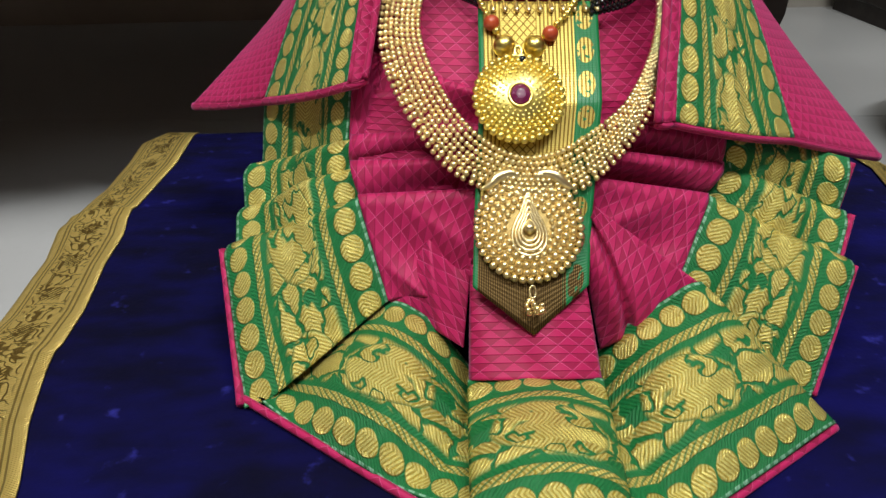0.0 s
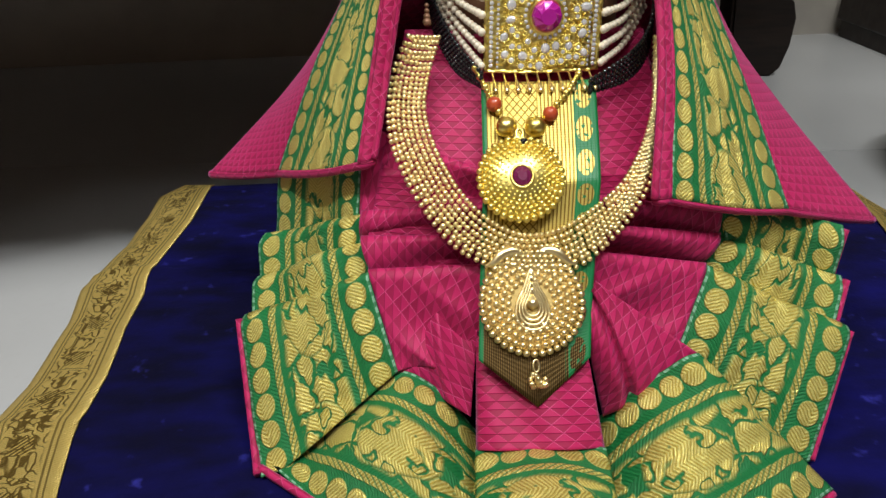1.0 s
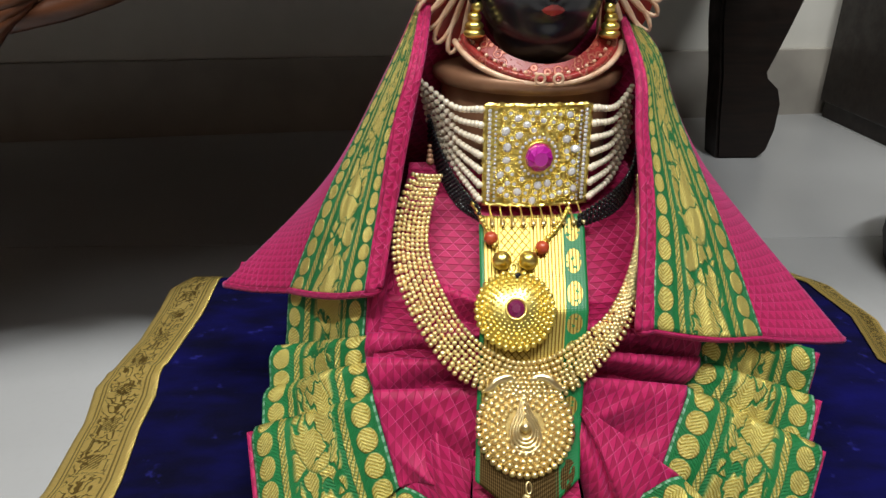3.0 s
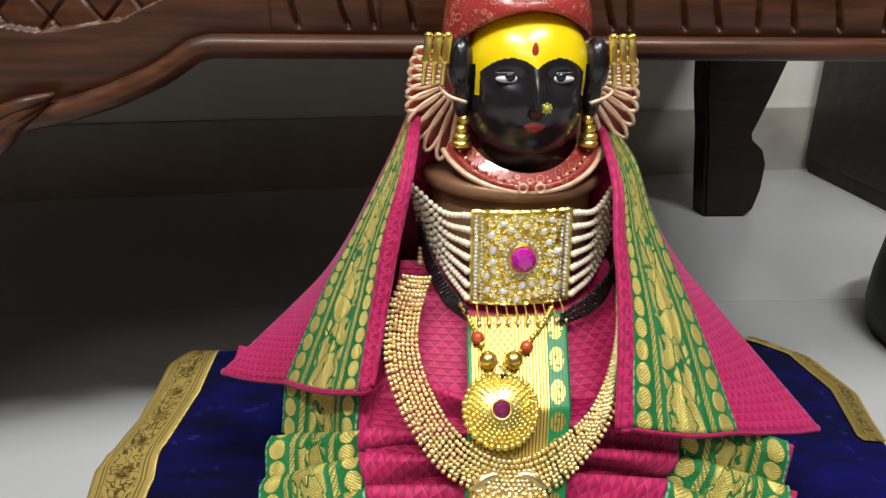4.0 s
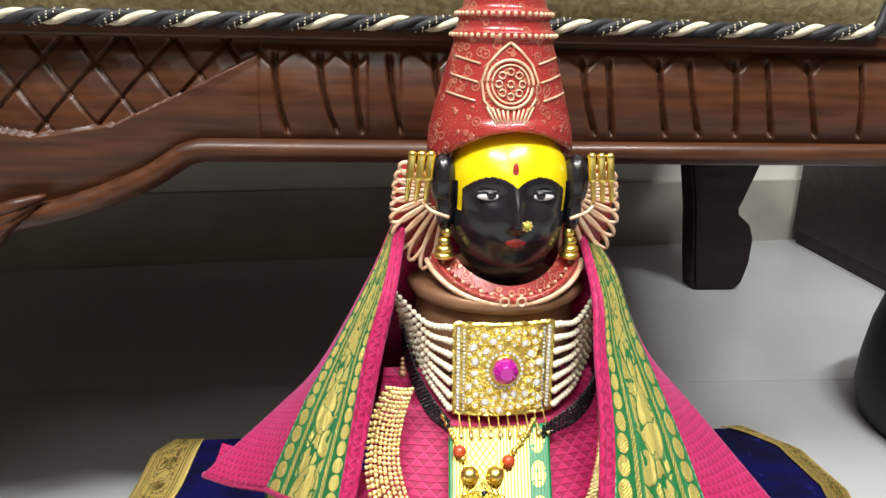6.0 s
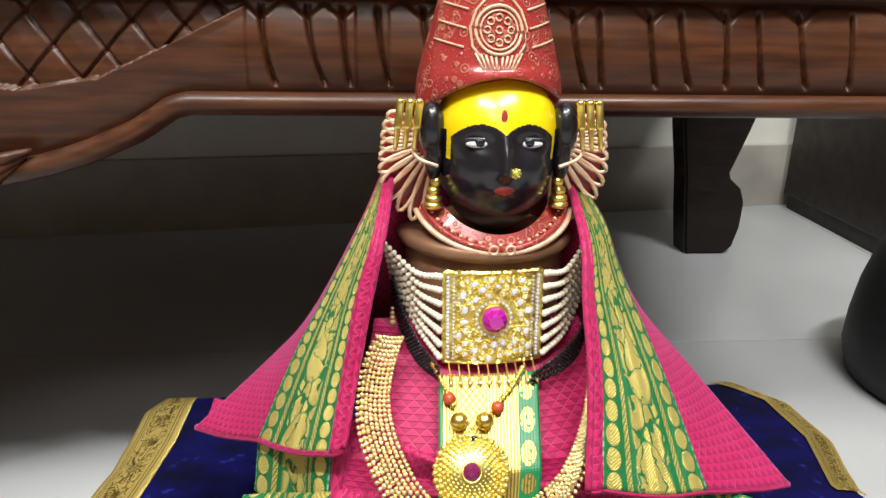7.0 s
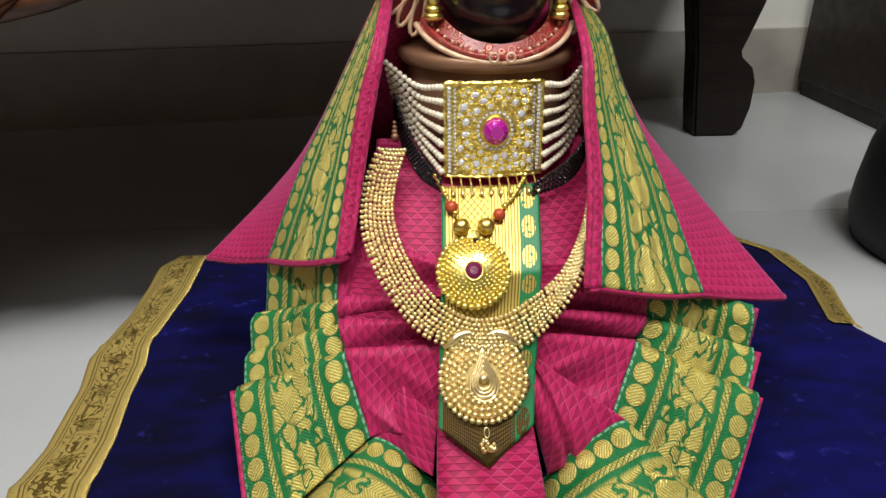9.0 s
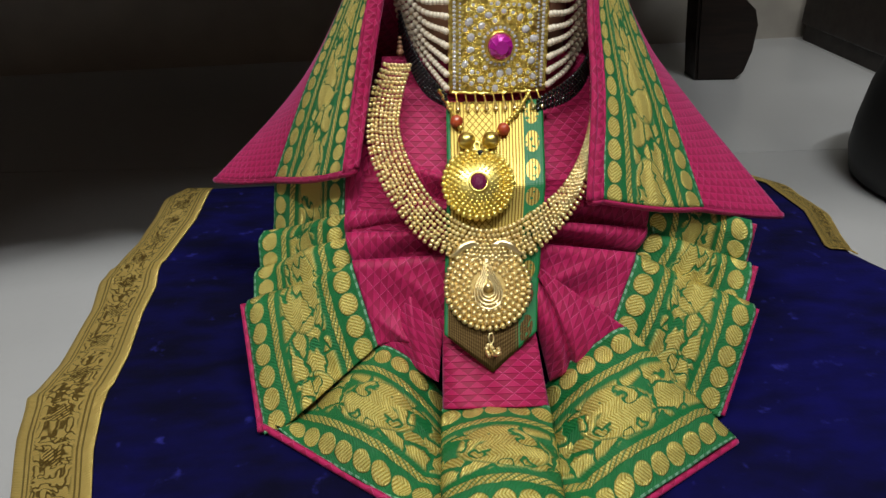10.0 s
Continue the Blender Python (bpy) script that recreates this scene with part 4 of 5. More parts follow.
        for k in range(n):
            w = math.radians(-84 + 112 * k / (n - 1))
            d = Vector((e * math.cos(w), -0.10, math.sin(w)))
            tang = Vector((-e * math.sin(w), 0, math.cos(w)))
            ln = 0.0285 + 0.0165 * max(0.0, -math.sin(w)) ** 1.5
            loop = []
            for i in range(16):
                q = 2 * math.pi * i / 16
                loop.append(hub + d * ((ln + 0.012) * 0.5 + (ln - 0.012) * 0.5 * math.cos(q)) + tang * 0.0040 * math.sin(q) * (0.75 + 0.25 * math.cos(q)))
            add(tube("loop", loop, 0.0012, CROWN, 6, True), 5)
        # red plate behind the petals, cut to their outline
        def plate(u, v, e=e, hub=hub):
            w = math.radians(-86 + 116 * u)
            r = 0.94 * (0.0285 + 0.0165 * max(0.0, -math.sin(w)) ** 1.5) * v
            return tuple(hub + Vector((e * math.cos(w) * r, 0.0022, math.sin(w) * r)))

        add(sheet("plate", plate, 40, 4, CROWN), 2)
        # collar bands under the chin
        for j, (rr, zz, rad) in enumerate(((0.0385, 0.0, 0.0017), (0.0425, -0.0045, 0.0015))):
            line = []
            for i in range(18):
                w = i / 17 * 1.32
                line.append((HEAD.x + e * rr * math.sin(w), HEAD.y + 0.003 - 0.036 * math.cos(w), 0.2705 + zz * 0.5 + 0.0185 * (1 - math.cos(w)) * 1.1))
            add(tube("collar", line, rad, CROWN, 8), 4 if j == 0 else 5)
    # red collar plate with studs
    def bib(u, v):
        w = (u - 0.5) * 2.5
        return (HEAD.x + (0.031 + 0.012 * v) * math.sin(w), HEAD.y + 0.006 - (0.034 + 0.006 * v) * math.cos(w), 0.2765 - 0.0085 * v + 0.021 * (1 - math.cos(w)))

    add(sheet("bib", bib, 40, 8, CROWN), 4)
    for k in range(33):
        p = bib(0.06 + 0.88 * k / 32, 0.5)
        blob((p[0], p[1] - 0.0012, p[2]), (0.0011, 0.0009, 0.0011), 4 if k % 2 else 5, 8)
    for e in (-1, 1):
        ring = [(HEAD.x + e * 0.0042 + 0.0022 * math.cos(q), HEAD.y - 0.0375, 0.2715 + 0.0022 * math.sin(q)) for q in np.linspace(0, 2 * math.pi, 14)[:-1]]
        add(tube("ring", ring, 0.0007, CROWN, 6, True), 5)

    # crown: stacked tapering drum with mouldings
    cx, cy = 0.0105, 0.043
    prof = [(0.032, 0.3355), (0.0372, 0.3365), (0.0382, 0.3400), (0.0378, 0.345), (0.0370, 0.351), (0.0350, 0.3590), (0.0322, 0.369), (0.0290, 0.380), (0.0264, 0.389), (0.0250, 0.3935),
            (0.0262, 0.395), (0.0262, 0.398), (0.0240, 0.3995), (0.0228, 0.404), (0.0240, 0.405), (0.0237, 0.408), (0.0212, 0.4095), (0.0200, 0.415),
            (0.0212, 0.416), (0.0208, 0.419), (0.0185, 0.421), (0.0170, 0.429), (0.0180, 0.431), (0.0152, 0.434), (0.0130, 0.444), (0.0080, 0.455), (0.0055, 0.461), (0.0005, 0.467)]
    fine = []
    for (r0, z0), (r1, z1) in zip(prof, prof[1:]):
        for i in range(3):
            fine.append((r0 + (r1 - r0) * i / 3, z0 + (z1 - z0) * i / 3))
    fine.append(prof[-1])
    me = revolve("drum", fine, (cx, cy), CROWN, 72)
    for v in me.vertices:
        # open the front over the forehead
        if v.co.z < 0.358 and v.co.y < cy:
            lift = max(0, 1 - ((v.co.x - HEAD.x) / 0.036) ** 2) * 0.0175
            v.co.z += lift * (1 - (v.co.z - 0.335) / 0.023)
    add(me, 4)
    for r, z, n, rad in ((0.0265, 0.3965, 46, 0.0012), (0.0242, 0.4065, 42, 0.0012), (0.0213, 0.4175, 38, 0.0011)):
        for k in range(n):
            w = 2 * math.pi * k / n
            if math.sin(w) < 0.3:
                blob((cx + r * math.cos(w), cy + r * math.sin(w), z), (rad, rad, rad), 5, 8)

    def on_crown(x, z, out=0.0004):
        r = float(np.interp(z, [p[1] for p in prof[4:10]], [p[0] for p in prof[4:10]])) + out
        return Vector((cx + x, cy - math.sqrt(max(r * r - x * x, 1e-8)), z))

    mx, mz = 0.0, 0.3745
    for rad, thick in ((0.0110, 0.0008), (0.0088, 0.0005)):
        add(tube("ring", [on_crown(mx + rad * math.cos(q), mz + rad * math.sin(q)) for q in np.linspace(0, 2 * math.pi, 33)[:-1]], thick, CROWN, 6, True), 5)
    for k in range(9):
        rr = 0.0 if k == 8 else 0.0056
        x, z = mx + rr * math.cos(k * math.pi / 4), mz + rr * math.sin(k * math.pi / 4)
        add(tube("ring", [on_crown(x + 0.0016 * math.cos(q), z + 0.0016 * math.sin(q)) for q in np.linspace(0, 2 * math.pi, 11)[:-1]], 0.0005, CROWN, 5, True), 5)
    for e in (-1, 1):
        # pointed frame round the medallion and rays under it
        add(tube("frame_line", [on_crown(mx + e * x, z) for x, z in ((0.0, 0.3935), (0.0050, 0.3895), (0.0105, 0.3835), (0.0135, 0.3755), (0.0125, 0.367), (0.0080, 0.3615))], 0.0007, CROWN, 6), 5)
        for k in range(5):
            x = 0.0016 + 0.0024 * k
            add(tube("ray_line", [on_crown(e * x, 0.3625 + 0.0004 * k), on_crown(e * x * 0.62, 0.3560)], 0.0006, CROWN, 5), 5)
        for k in range(3):
            line = []
            for i in range(7):
                z = 0.3665 + 0.0085 * k + 0.0005 * i
                r = float(np.interp(z, [p[1] for p in prof[4:10]], [p[0] for p in prof[4:10]]))
                line.append(on_crown(e * r * (0.50 + 0.07 * i), z))
            add(tube("band_line", line, 0.0006, CROWN, 5), 5)
    # forehead mark
    blob(skin(-0.0008, 0.0205, 0.0002), (0.0015, 0.0010, 0.0040), 2)

    me = bpy.data.meshes.new("statue")
    me.from_pydata(verts, [], faces)
    for mt in mats:
        me.materials.append(mt)
    me.polygons.foreach_set("material_index", paint)
    me.polygons.foreach_set("use_smooth", [True] * len(paint))
    me.update()
    return tagged(part("statue", me), "black and yellow painted goddess mask statue with red gilt crown", "statue")


statue()


# ---- jewellery ----
def gem_mesh(name, material, flat=0.55):
    """A small faceted stone: a table, a girdle and a crown."""
    bm = bmesh.new()
    rings = []
    for r, z in ((1.0, 0.0), (0.92, flat * 0.55), (0.5, flat)):
        rings.append([bm.verts.new((r * math.cos(2 * math.pi * (k + (0.5 if r < 0.6 else 0)) / 10), r * math.sin(2 * math.pi * (k + (0.5 if r < 0.6 else 0)) / 10), z)) for k in range(10)])
    for a, b in zip(rings, rings[1:]):
        for k in range(10):
            bm.faces.new((a[k], a[(k + 1) % 10], b[(k + 1) % 10], b[k]))
    bm.faces.new(rings[-1])
    bm.faces.new(rings[0][::-1])
    return from_bm(name, bm, material)


GEM = gem_mesh("crystal", CRYSTAL)
BIG_RUBY = gem_mesh("magenta_stone", RUBY, 0.7)
DARK_RUBY = gem_mesh("garnet_stone", GARNET, 0.6)


def local_beads(name, frame_m, pts, radii, material):
    return beads(name, [frame_m @ Vector(p) for p in pts], radii, material)


GOLD_BALL = beads("bead", [(0, 0, 0)], 1.0, JEWEL_GOLD)
YELLOW_BALL = beads("rim_bead", [(0, 0, 0)], 1.0, YELLOW_GOLD)
BLACK_BALL = beads("black_bead", [(0, 0, 0)], 1.0, BLACK_BEAD)
PEARL_BALL = beads("pearl", [(0, 0, 0)], 1.0, PEARL)


def loose(name, me, points, radii, parent):
    """Single beads, each an object on one shared mesh."""
    for q, r in zip(points, radii):
        part(name, me, parent, m=Matrix.Translation(q) @ Matrix.Diagonal((r, r, r, 1)))


def pearl_choker():
    c = thing("choker", "gold choker plate set with crystals and pearl strands", "necklace")
    mid, w, h = Vector((0.0108, -0.0035, 0.2345)), 0.0262, 0.0245
    m = Matrix.Translation(mid) @ pose(0, 0, 0, 86, 0, 3)

    def plate(u, v):
        x, y = (2 * u - 1) * w, (2 * v - 1) * h
        fil = 0.0007 * wave(x, y, 0, 420) + 0.0005 * wave(x, y, 3, 900)
        rim = 0.0012 if max(abs(x) / w, abs(y) / h) > 0.955 else 0
        return m @ Vector((x, y, 0.0028 - 7.0 * x * x + fil + rim))

    ob = part("plate", sheet("plate", plate, 90, 84, YELLOW_GOLD), c, "square gold filigree plate")
    solid(ob, 0.0022)

    def stone(x, y, rx, ry, turn, me, name, out=0.0):
        q = m @ Matrix.Translation((x, y, 0.0032 - 7.0 * x * x + out)) @ pose(0, 0, 0, 0, 0, turn) @ Matrix.Diagonal((rx, ry, min(rx, ry), 1))
        part(name, me, c, m=q)

    rnd = random.Random(4)
    stone(0, 0, 0.0068, 0.0068, 0, BIG_RUBY, "magenta_stone", 0.0008)
    ring = [m @ Vector((0.0068 * math.cos(t), 0.0072 * math.sin(t), 0.0038)) for t in np.linspace(0, 2 * math.pi, 40)[:-1]]
    part("stone_setting", tube("stone_setting", ring, 0.0007, YELLOW_GOLD, 6, True), c)
    for k in range(24):
        t = 2 * math.pi * k / 24
        stone(0.0090 * math.cos(t), 0.0094 * math.sin(t), 0.0009, 0.0009, 0, GEM, "crystal")
    for e in (-1, 1):
        for k in range(22):
            stone(e * 0.0233, -0.0215 + 0.043 * k / 21, 0.0010, 0.0010, 0, GEM, "crystal")
            stone(e * 0.0205, -0.0220 + 0.043 * k / 21, 0.0007, 0.0007, 0, GEM, "crystal")
    spots = []
    tries = 0
    while len(spots) < 62 and tries < 4000:
        tries += 1
        x, y = rnd.uniform(-0.0182, 0.0182), rnd.uniform(-0.0215, 0.0215)
        r = rnd.choice((0.0011, 0.0014, 0.0018, 0.0021))
        if math.hypot(x, y) < 0.0112 + r or any(math.hypot(x - a, y - b) < r + s + 0.0005 for a, b, s in spots):
            continue
        spots.append((x, y, r))
    for x, y, r in spots:
        stone(x, y, r, r * rnd.uniform(1.0, 1.5), rnd.uniform(0, 180), GEM, "crystal")
    # small gold grains between the stones
    grains = []
    while len(grains) < 320:
        x, y = rnd.uniform(-0.0185, 0.0185), rnd.uniform(-0.0225, 0.0225)
        if math.hypot(x, y) > 0.0105 and all(math.hypot(x - a, y - b) > s for a, b, s in spots):
            grains.append((x, y, 0.0032 - 7.0 * x * x))
    for x, y, r in spots:
        for t in np.linspace(0, 2 * math.pi, 13)[:-1]:
            grains.append((x + r * 1.25 * math.cos(t), y + r * 1.25 * math.sin(t), 0.0034 - 7.0 * x * x))
    tagged(part("filigree", local_beads("filigree", m, grains, 0.0006, YELLOW_GOLD), c), kind="stuff")
    # fringe of little drops
    for k in range(10):
        x = -0.022 + 0.049 * k / 10 - 0.0005
        a, b = m @ Vector((x, -h + 0.0005, 0.0020 - 7 * x * x)), lay(mid.x + x, 0.2058, 0.0085)
        pts = [a.lerp(b, t) for t in (0.0, 0.4, 0.75, 0.9, 1.0)]
        part("drop", tube("drop", pts, [0.0005, 0.0005, 0.0010, 0.0013, 0.0005], JEWEL_GOLD, 8), c)
    # pearl strands
    for e in (-1, 1):
        for k in range(7):
            t = k / 6
            near = m @ Vector((e * (w + 0.0012), h * (0.90 - 1.78 * t), -0.0015))
            far = Vector((-0.0440 + 0.004 * t, 0.030 + 0.002 * t, 0.2630 - 0.020 * t)) if e < 0 else Vector((0.0655, 0.030, 0.2625 - 0.031 * t))
            bend = near.lerp(far, 0.45) + Vector((0, -0.006, -0.0035 + 0.002 * t))
            line = spline((near, bend, far), 24)
            n = max(10, int(sum((b - a).length for a, b in zip(line, line[1:])) / 0.0031))
            line = spline((near, bend, far), n)
            cord = part("strand", tube("strand", line, 0.0003, PEARL, 5), c, "thread of small cream pearls")
            loose("pearl", PEARL_BALL, line, [0.0019 if i < 2 else 0.00168 for i in range(n)], cord)


pearl_choker()


def black_bead_strands():
    for e in (-1, 1):
        c = thing("black_bead_strands", "bundle of thin strands of black glass beads", "necklace", "black bead strands")
        for k in range(6):
            o = (k - 2.5) * 0.0025
            if e < 0:
                ctrl = ((-0.040, 0.022, 0.241 + o), (-0.0350, 0.006, 0.2280 + o), (-0.0275, -0.006, 0.2165 + o * 0.9), (-0.0180, -0.018 - 0.001 * (k % 2), 0.2105 + o * 0.5))
            else:
                ctrl = ((0.067, 0.020, 0.236 + o), (0.060, 0.002, 0.2210 + o), (0.0490, -0.008, 0.2120 + o * 0.9), (0.0300, -0.019 - 0.001 * (k % 2), 0.2070 + o * 0.5))
            loose("bead", BLACK_BALL, spline(ctrl, 28), [0.0011] * 28, c)


black_bead_strands()

OUTER = ((-0.0455, 0.2290), (-0.0540, 0.2120), (-0.0560, 0.1940), (-0.0488, 0.1785), (-0.0335, 0.1598), (-0.0175, 0.1522), (0.0000, 0.1500), (0.0178, 0.1515), (0.0388, 0.1662), (0.0530, 0.1850), (0.0612, 0.2040), (0.0630, 0.2250))
INNER = ((-0.0350, 0.2290), (-0.0408, 0.2120), (-0.0429, 0.1990), (-0.0373, 0.1850), (-0.0250, 0.1705), (-0.0120, 0.1625), (0.0000, 0.1605), (0.0140, 0.1635), (0.0345, 0.1745), (0.0500, 0.1885), (0.0590, 0.2050), (0.0610, 0.2250))


def collar_necklace():
    c = thing("gold_necklace", "broad gold beaded collar necklace with round pendant", "necklace")
    out = spline([(x, z, 0) for x, z in OUTER], 400)
    inn = spline([(x, z, 0) for x, z in INNER], 400)
    for k in range(7):
        t = k / 6.0
        line = [a.lerp(b, t) for a, b in zip(inn, out)]
        pts = [lay(q[0], q[1], 0.0115 + 0.0012 * math.sin(math.pi * t)) for q in line]
        run, spots, step = 0.0, [], 0.00236 if k < 6 else 0.0031
        for a, b in zip(pts, pts[1:]):
            run += (b - a).length
            if run >= step:
                run -= step
                spots.append(b)
        if k < 5:
            tagged(part("fine_beading", beads("fine_beading", spots, 0.00122, JEWEL_GOLD), c), kind="stuff")
        else:
            loose("bead", GOLD_BALL, spots, [0.00122 if k < 6 else 0.00148] * len(spots), c)
        if k == 6:
            tips = []
            for i, s in enumerate(spots):
                q = s + (s - Vector((0.0, s.y + 0.02, 0.20))).normalized() * 0.0022
                tips.append(q)
            loose("fringe_bead", GOLD_BALL, tips, [0.00122] * len(tips), c)
    # clasp ring at the top
    part("clasp", beads("clasp", [lay(-0.0405, 0.2315 + 0.0022 * k, 0.007) for k in range(4)], [0.002, 0.0016, 0.0013, 0.0011], COPPER), c)

    # pendant
    f = lie(-0.0024, 0.1318, 0.0085)
    p = part("pendant", mesh_of("pendant", *disc(f, 0.0192, 0.0014), MATTE_GOLD), c, "round gold pendant ringed with beads")
    for n, (r, count, rad) in enumerate(((0.0202, 40, 0.00156), (0.0173, 36, 0.00148), (0.0145, 30, 0.00146), (0.0118, 26, 0.00138), (0.0094, 22, 0.0012))):
        pts = [(r * math.cos(2 * math.pi * (k + 0.5 * (n % 2)) / count), r * math.sin(2 * math.pi * (k + 0.5 * (n % 2)) / count), 0.0016) for k in range(count)]
        loose("pendant_bead", GOLD_BALL, [f @ Vector(q) for q in pts], [rad] * count, p)
    for s in (1.0, 0.80, 0.62, 0.45):
        line = []
        for t in np.linspace(0, 2 * math.pi, 41)[:-1]:
            x = 0.0085 * s * math.sin(t) * math.sin(t / 2) ** 0.9
            y = 0.0100 * s * math.cos(t) - 0.0008 + (0.0045 * s if math.cos(t) > 0.6 else 0) * (math.cos(t) - 0.6) / 0.4
            line.append(f @ Vector((x, y, 0.0020 + 0.0012 * (1 - s))))
        part("drop_coil", tube("drop_coil", line, 0.00075, JEWEL_GOLD, 8, True), p)
    core = [f @ Vector((0, -0.0028 + 0.0066 * t, 0.0026)) for t in np.linspace(0, 1, 8)]
    part("drop_core", tube("drop_core", core, [0.0004, 0.0018, 0.0024, 0.0025, 0.0021, 0.0015, 0.0009, 0.0003], JEWEL_GOLD, 12), p)
    for e in (-1, 1):
        line = [f @ Vector((e * x, y, 0.003)) for x, y in ((0.0020, 0.0188), (0.0065, 0.0212), (0.0115, 0.0198), (0.0150, 0.0165), (0.0185, 0.0150))]
        part("leaf_scroll", tube("leaf_scroll", spline(line, 18), [0.0006 + 0.0017 * math.sin(math.pi * min(1, (i + 1) / 17)) for i in range(18)], JEWEL_GOLD, 10), p)
    # tassel
    hook = [f @ Vector((0.0012 * math.sin(t), -0.0225 - 0.0024 * (1 - math.cos(t)), 0.0044)) for t in np.linspace(0, 2 * math.pi, 15)[:-1]]
    t = part("tassel", tube("tassel", hook, 0.0004, JEWEL_GOLD, 6, True), p)
    rnd = random.Random(8)
    pts = [f @ Vector((rnd.uniform(-0.0032, 0.0032), -0.0300 + rnd.uniform(-0.0030, 0.0020), 0.0054 + rnd.uniform(0, 0.0022))) for k in range(16)]
    loose("tassel_bead", GOLD_BALL, pts, [0.00112] * 16, t)


def disc(f, r, thick, n=48, dome=0.0):
    verts, faces = [], []
    prof = ((r, 0.0), (r, thick * 0.7), (r * 0.97, thick), (r * 0.5, thick + dome * 0.75), (0.0004, thick + dome))
    for q, z in prof:
        verts += [f @ Vector((q * math.cos(2 * math.pi * k / n), q * math.sin(2 * math.pi * k / n), z)) for k in range(n)]
    for i in range(len(prof) - 1):
        for k in range(n):
            faces.append((i * n + k, i * n + (k + 1) % n, (i + 1) * n + (k + 1) % n, (i + 1) * n + k))
    faces += [tuple(range(n))[::-1], tuple(range((len(prof) - 1) * n, len(prof) * n))]
    return verts, faces


collar_necklace()


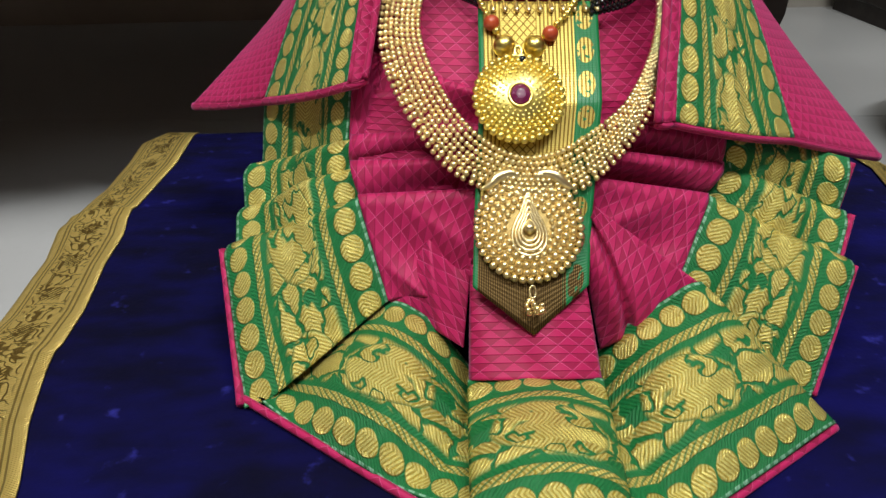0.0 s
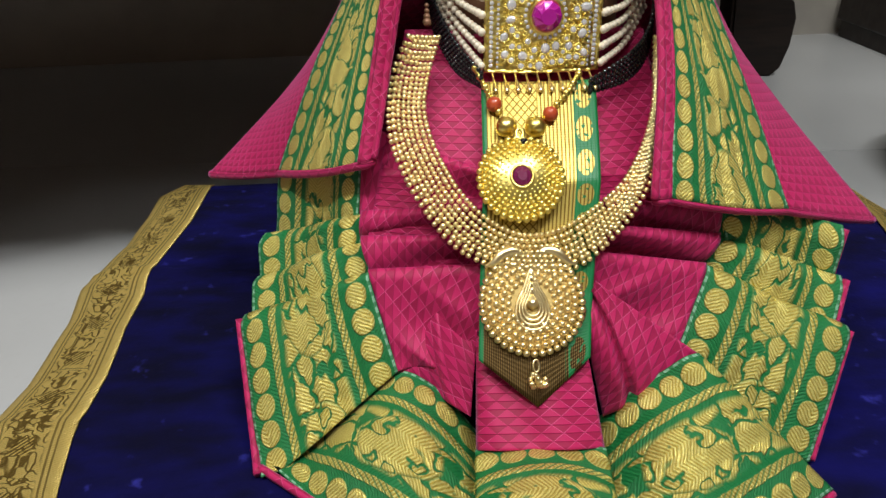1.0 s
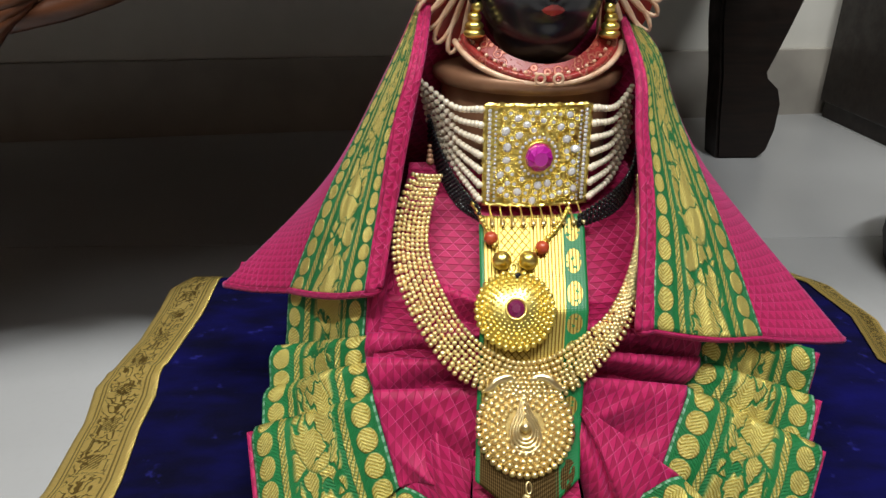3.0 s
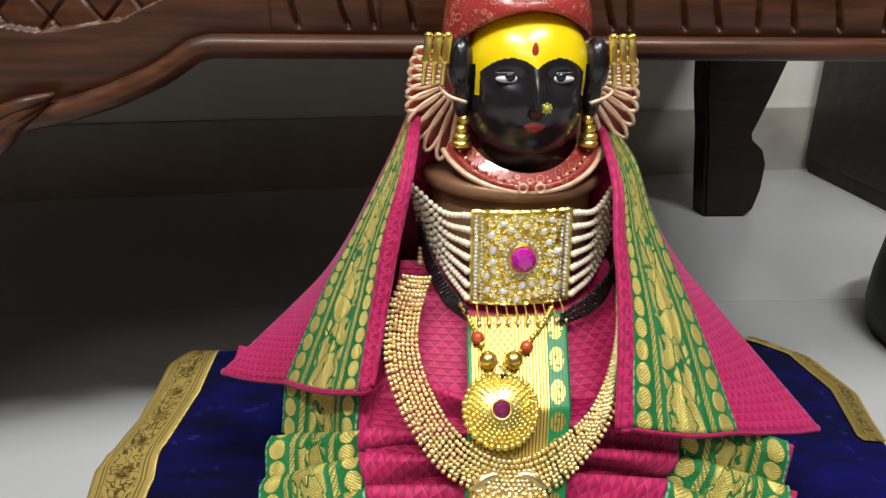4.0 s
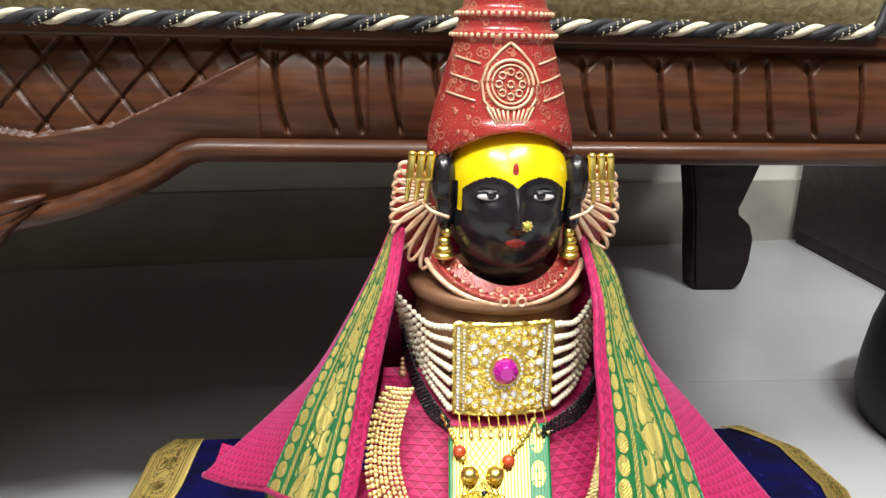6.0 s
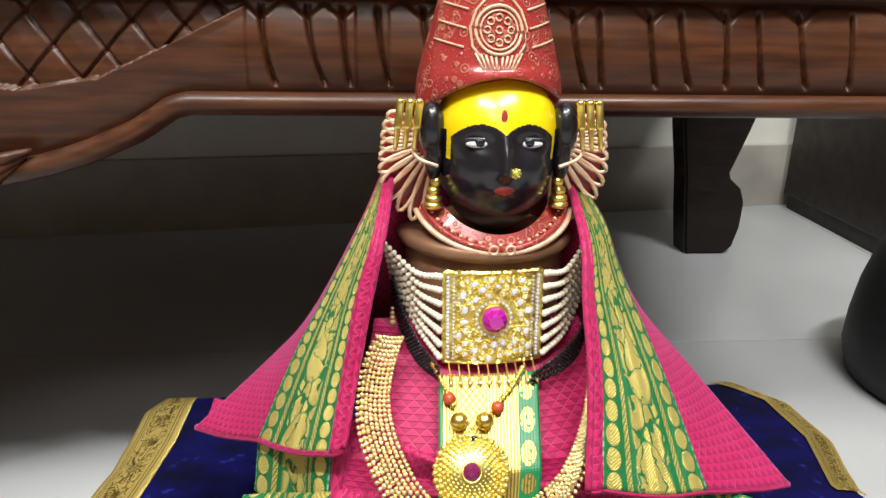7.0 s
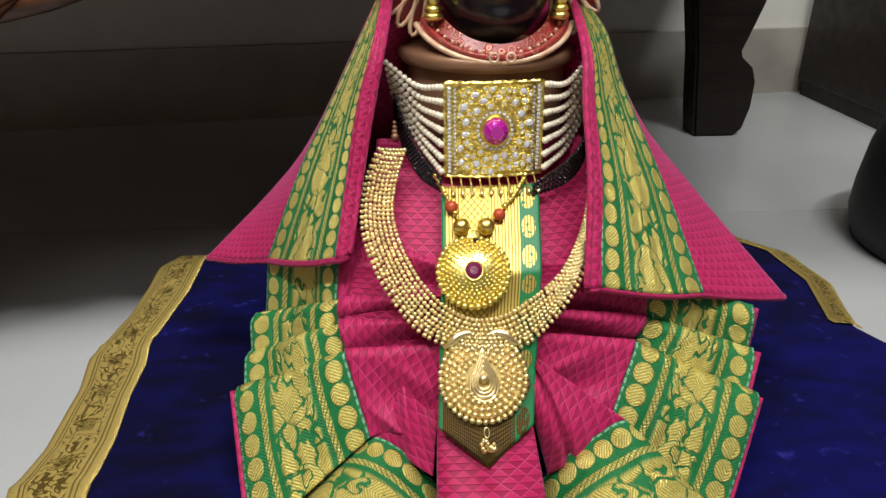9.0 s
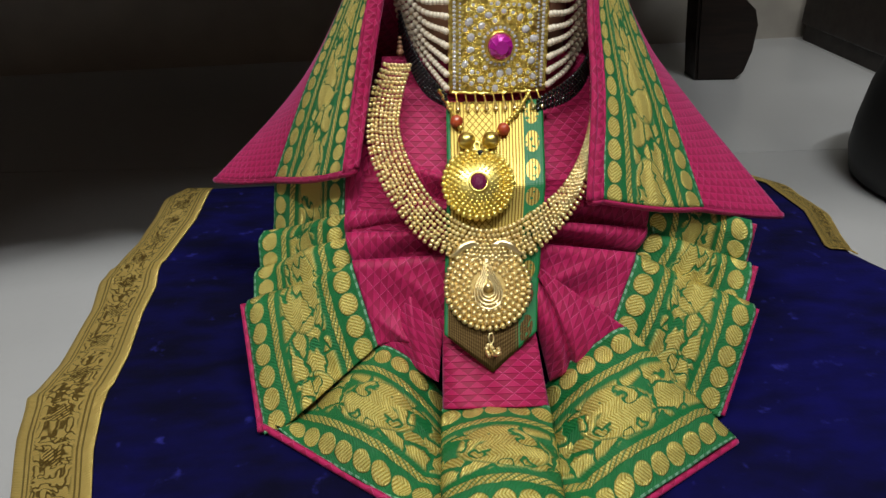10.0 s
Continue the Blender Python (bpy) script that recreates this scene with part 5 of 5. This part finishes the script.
def short_necklace():
    c = thing("bridal_necklace", "short gold chain with coral beads and domed round pendant", "necklace")
    for e, ctrl in ((-1, ((-0.0205, 0.2147), (-0.0165, 0.2080), (-0.0115, 0.2000))), (1, ((0.0250, 0.2118), (0.0185, 0.2055), (0.0085, 0.1985)))):
        pts = [lay(x, z, 0.0105) for x, z, _ in spline([(x, z, 0) for x, z in ctrl], 13)]
        part("chain", beads("chain", pts, [0.0012 if i % 3 else 0.0016 for i in range(13)], YELLOW_GOLD), c)
    for x, z in ((-0.0132, 0.2025), (0.0104, 0.1992)):
        part("coral_bead", beads("coral_bead", [lay(x, z, 0.011)], 0.0034, RED_BEAD), c, "orange red coral bead")
    for x, z in ((-0.0091, 0.1958), (0.0031, 0.1957)):
        cup = part("gold_ball", beads("gold_ball", [lay(x, z, 0.013)], 0.0046, YELLOW_GOLD), c, "round gold cup bead")
    part("black_bead", beads("black_bead", [lay(-0.0034, 0.1930, 0.0200)], 0.0020, BLACK_BEAD), c)
    f = lie(-0.0050, 0.1740, 0.0100)
    ring = part("bail", tube("bail", [f @ Vector((0.0014 * math.sin(t), 0.0185 + 0.0022 * math.cos(t), 0.002)) for t in np.linspace(0, 2 * math.pi, 13)[:-1]], 0.0008, YELLOW_GOLD, 6, True), c)
    d = part("domed_pendant", mesh_of("domed_pendant", *disc(f, 0.0160, 0.0012, 56, 0.0042), YELLOW_GOLD), c, "domed gold pendant covered in gold grains")
    for n, (r, count, rad) in enumerate(((0.0168, 34, 0.0016), (0.0148, 38, 0.0012), (0.0130, 34, 0.00115), (0.0112, 30, 0.0011), (0.0096, 26, 0.00105), (0.0080, 24, 0.00098), (0.0065, 20, 0.0009))):
        z = 0.0012 + 0.0042 * max(0.0, 1 - r / 0.016) ** 0.8
        pts = [(r * math.cos(2 * math.pi * (k + 0.5 * (n % 2)) / count), r * math.sin(2 * math.pi * (k + 0.5 * (n % 2)) / count), z) for k in range(count)]
        if n == 0:
            loose("rim_bead", YELLOW_BALL, [f @ Vector(q) for q in pts], [rad] * count, d)
        else:
            tagged(part("grain", local_beads("grain", f, pts, rad, YELLOW_GOLD), d), kind="stuff")
    st = f @ Matrix.Translation((0, 0, 0.0046)) @ Matrix.Diagonal((0.0040, 0.0042, 0.0036, 1))
    part("garnet_stone", DARK_RUBY, d, "dark red faceted stone", m=st)
    part("stone_setting", tube("stone_setting", [f @ Vector((0.0044 * math.cos(t), 0.0046 * math.sin(t), 0.0050)) for t in np.linspace(0, 2 * math.pi, 25)[:-1]], 0.0007, YELLOW_GOLD, 6, True), d)


short_necklace()


def ear_ornament(e):
    c = thing("ear_ornament", "cluster of gold tubes hung beside the ear", "earring", "ear ornaments")
    base = Vector((-0.0325, 0.010, 0.330)) if e < 0 else Vector((0.0575, 0.008, 0.330))
    for k in range(3):
        x = base.x + (k - 1.0) * 0.0046
        tilt = -0.0006 * e * 5
        pts = [Vector((x - e * 0.0 + tilt * (0.5 - t), base.y - 0.002 * math.cos((k - 1.0) * 0.6) + 0.004, base.z + 0.0125 - 0.025 * t)) for t in (0, 0.04, 0.10, 0.5, 0.54, 0.58, 0.95, 1.0)]
        part("gold_tube", tube("gold_tube", pts, [0.0012, 0.0023, 0.0020, 0.0020, 0.0024, 0.0015, 0.0012, 0.0006], YELLOW_GOLD, 10), c)
    a = base + Vector((-e * 0.002, 0.004, -0.013))
    line = spline((a, a + Vector((-e * 0.004, -0.002, -0.004)), a + Vector((-e * 0.013, -0.004, -0.007))), 12)
    part("hook", tube("hook", line, 0.0009, CREAM, 8), c)


ear_ornament(-1)
ear_ornament(1)


def nose_stud():
    c = thing("nose_stud", "small round gold nose stud with green tint", "nose stud")
    at = Vector((0.0180, -0.0078, 0.3105))
    part("stud", beads("stud", [at], 0.0019, STUD_GREEN), c, "yellow green stone")
    part("stud_grains", beads("stud_grains", [at + Vector((0.0021 * math.cos(t), -0.0006, 0.0021 * math.sin(t))) for t in np.linspace(0, 2 * math.pi, 9)[:-1]], 0.0007, YELLOW_GOLD), c)


nose_stud()


# ---- floor tiles ----
def tiles():
    w, d, gap = 1.6, 0.8, 0.0018
    me = box("tile", (gap / 2, gap / 2, -0.004), (w - gap / 2, d - gap / 2, 0.0), FLOOR, 0.0008)
    for i in range(3):
        for j in range(6):
            x, y = -2.45 + w * i, 0.425 + d * (j - 5)
            if y + d < -2.3 or x + w < -2.0:
                continue
            ob = part("tile", me, floor)
            ob.location = (x, y, 0.0)


tiles()
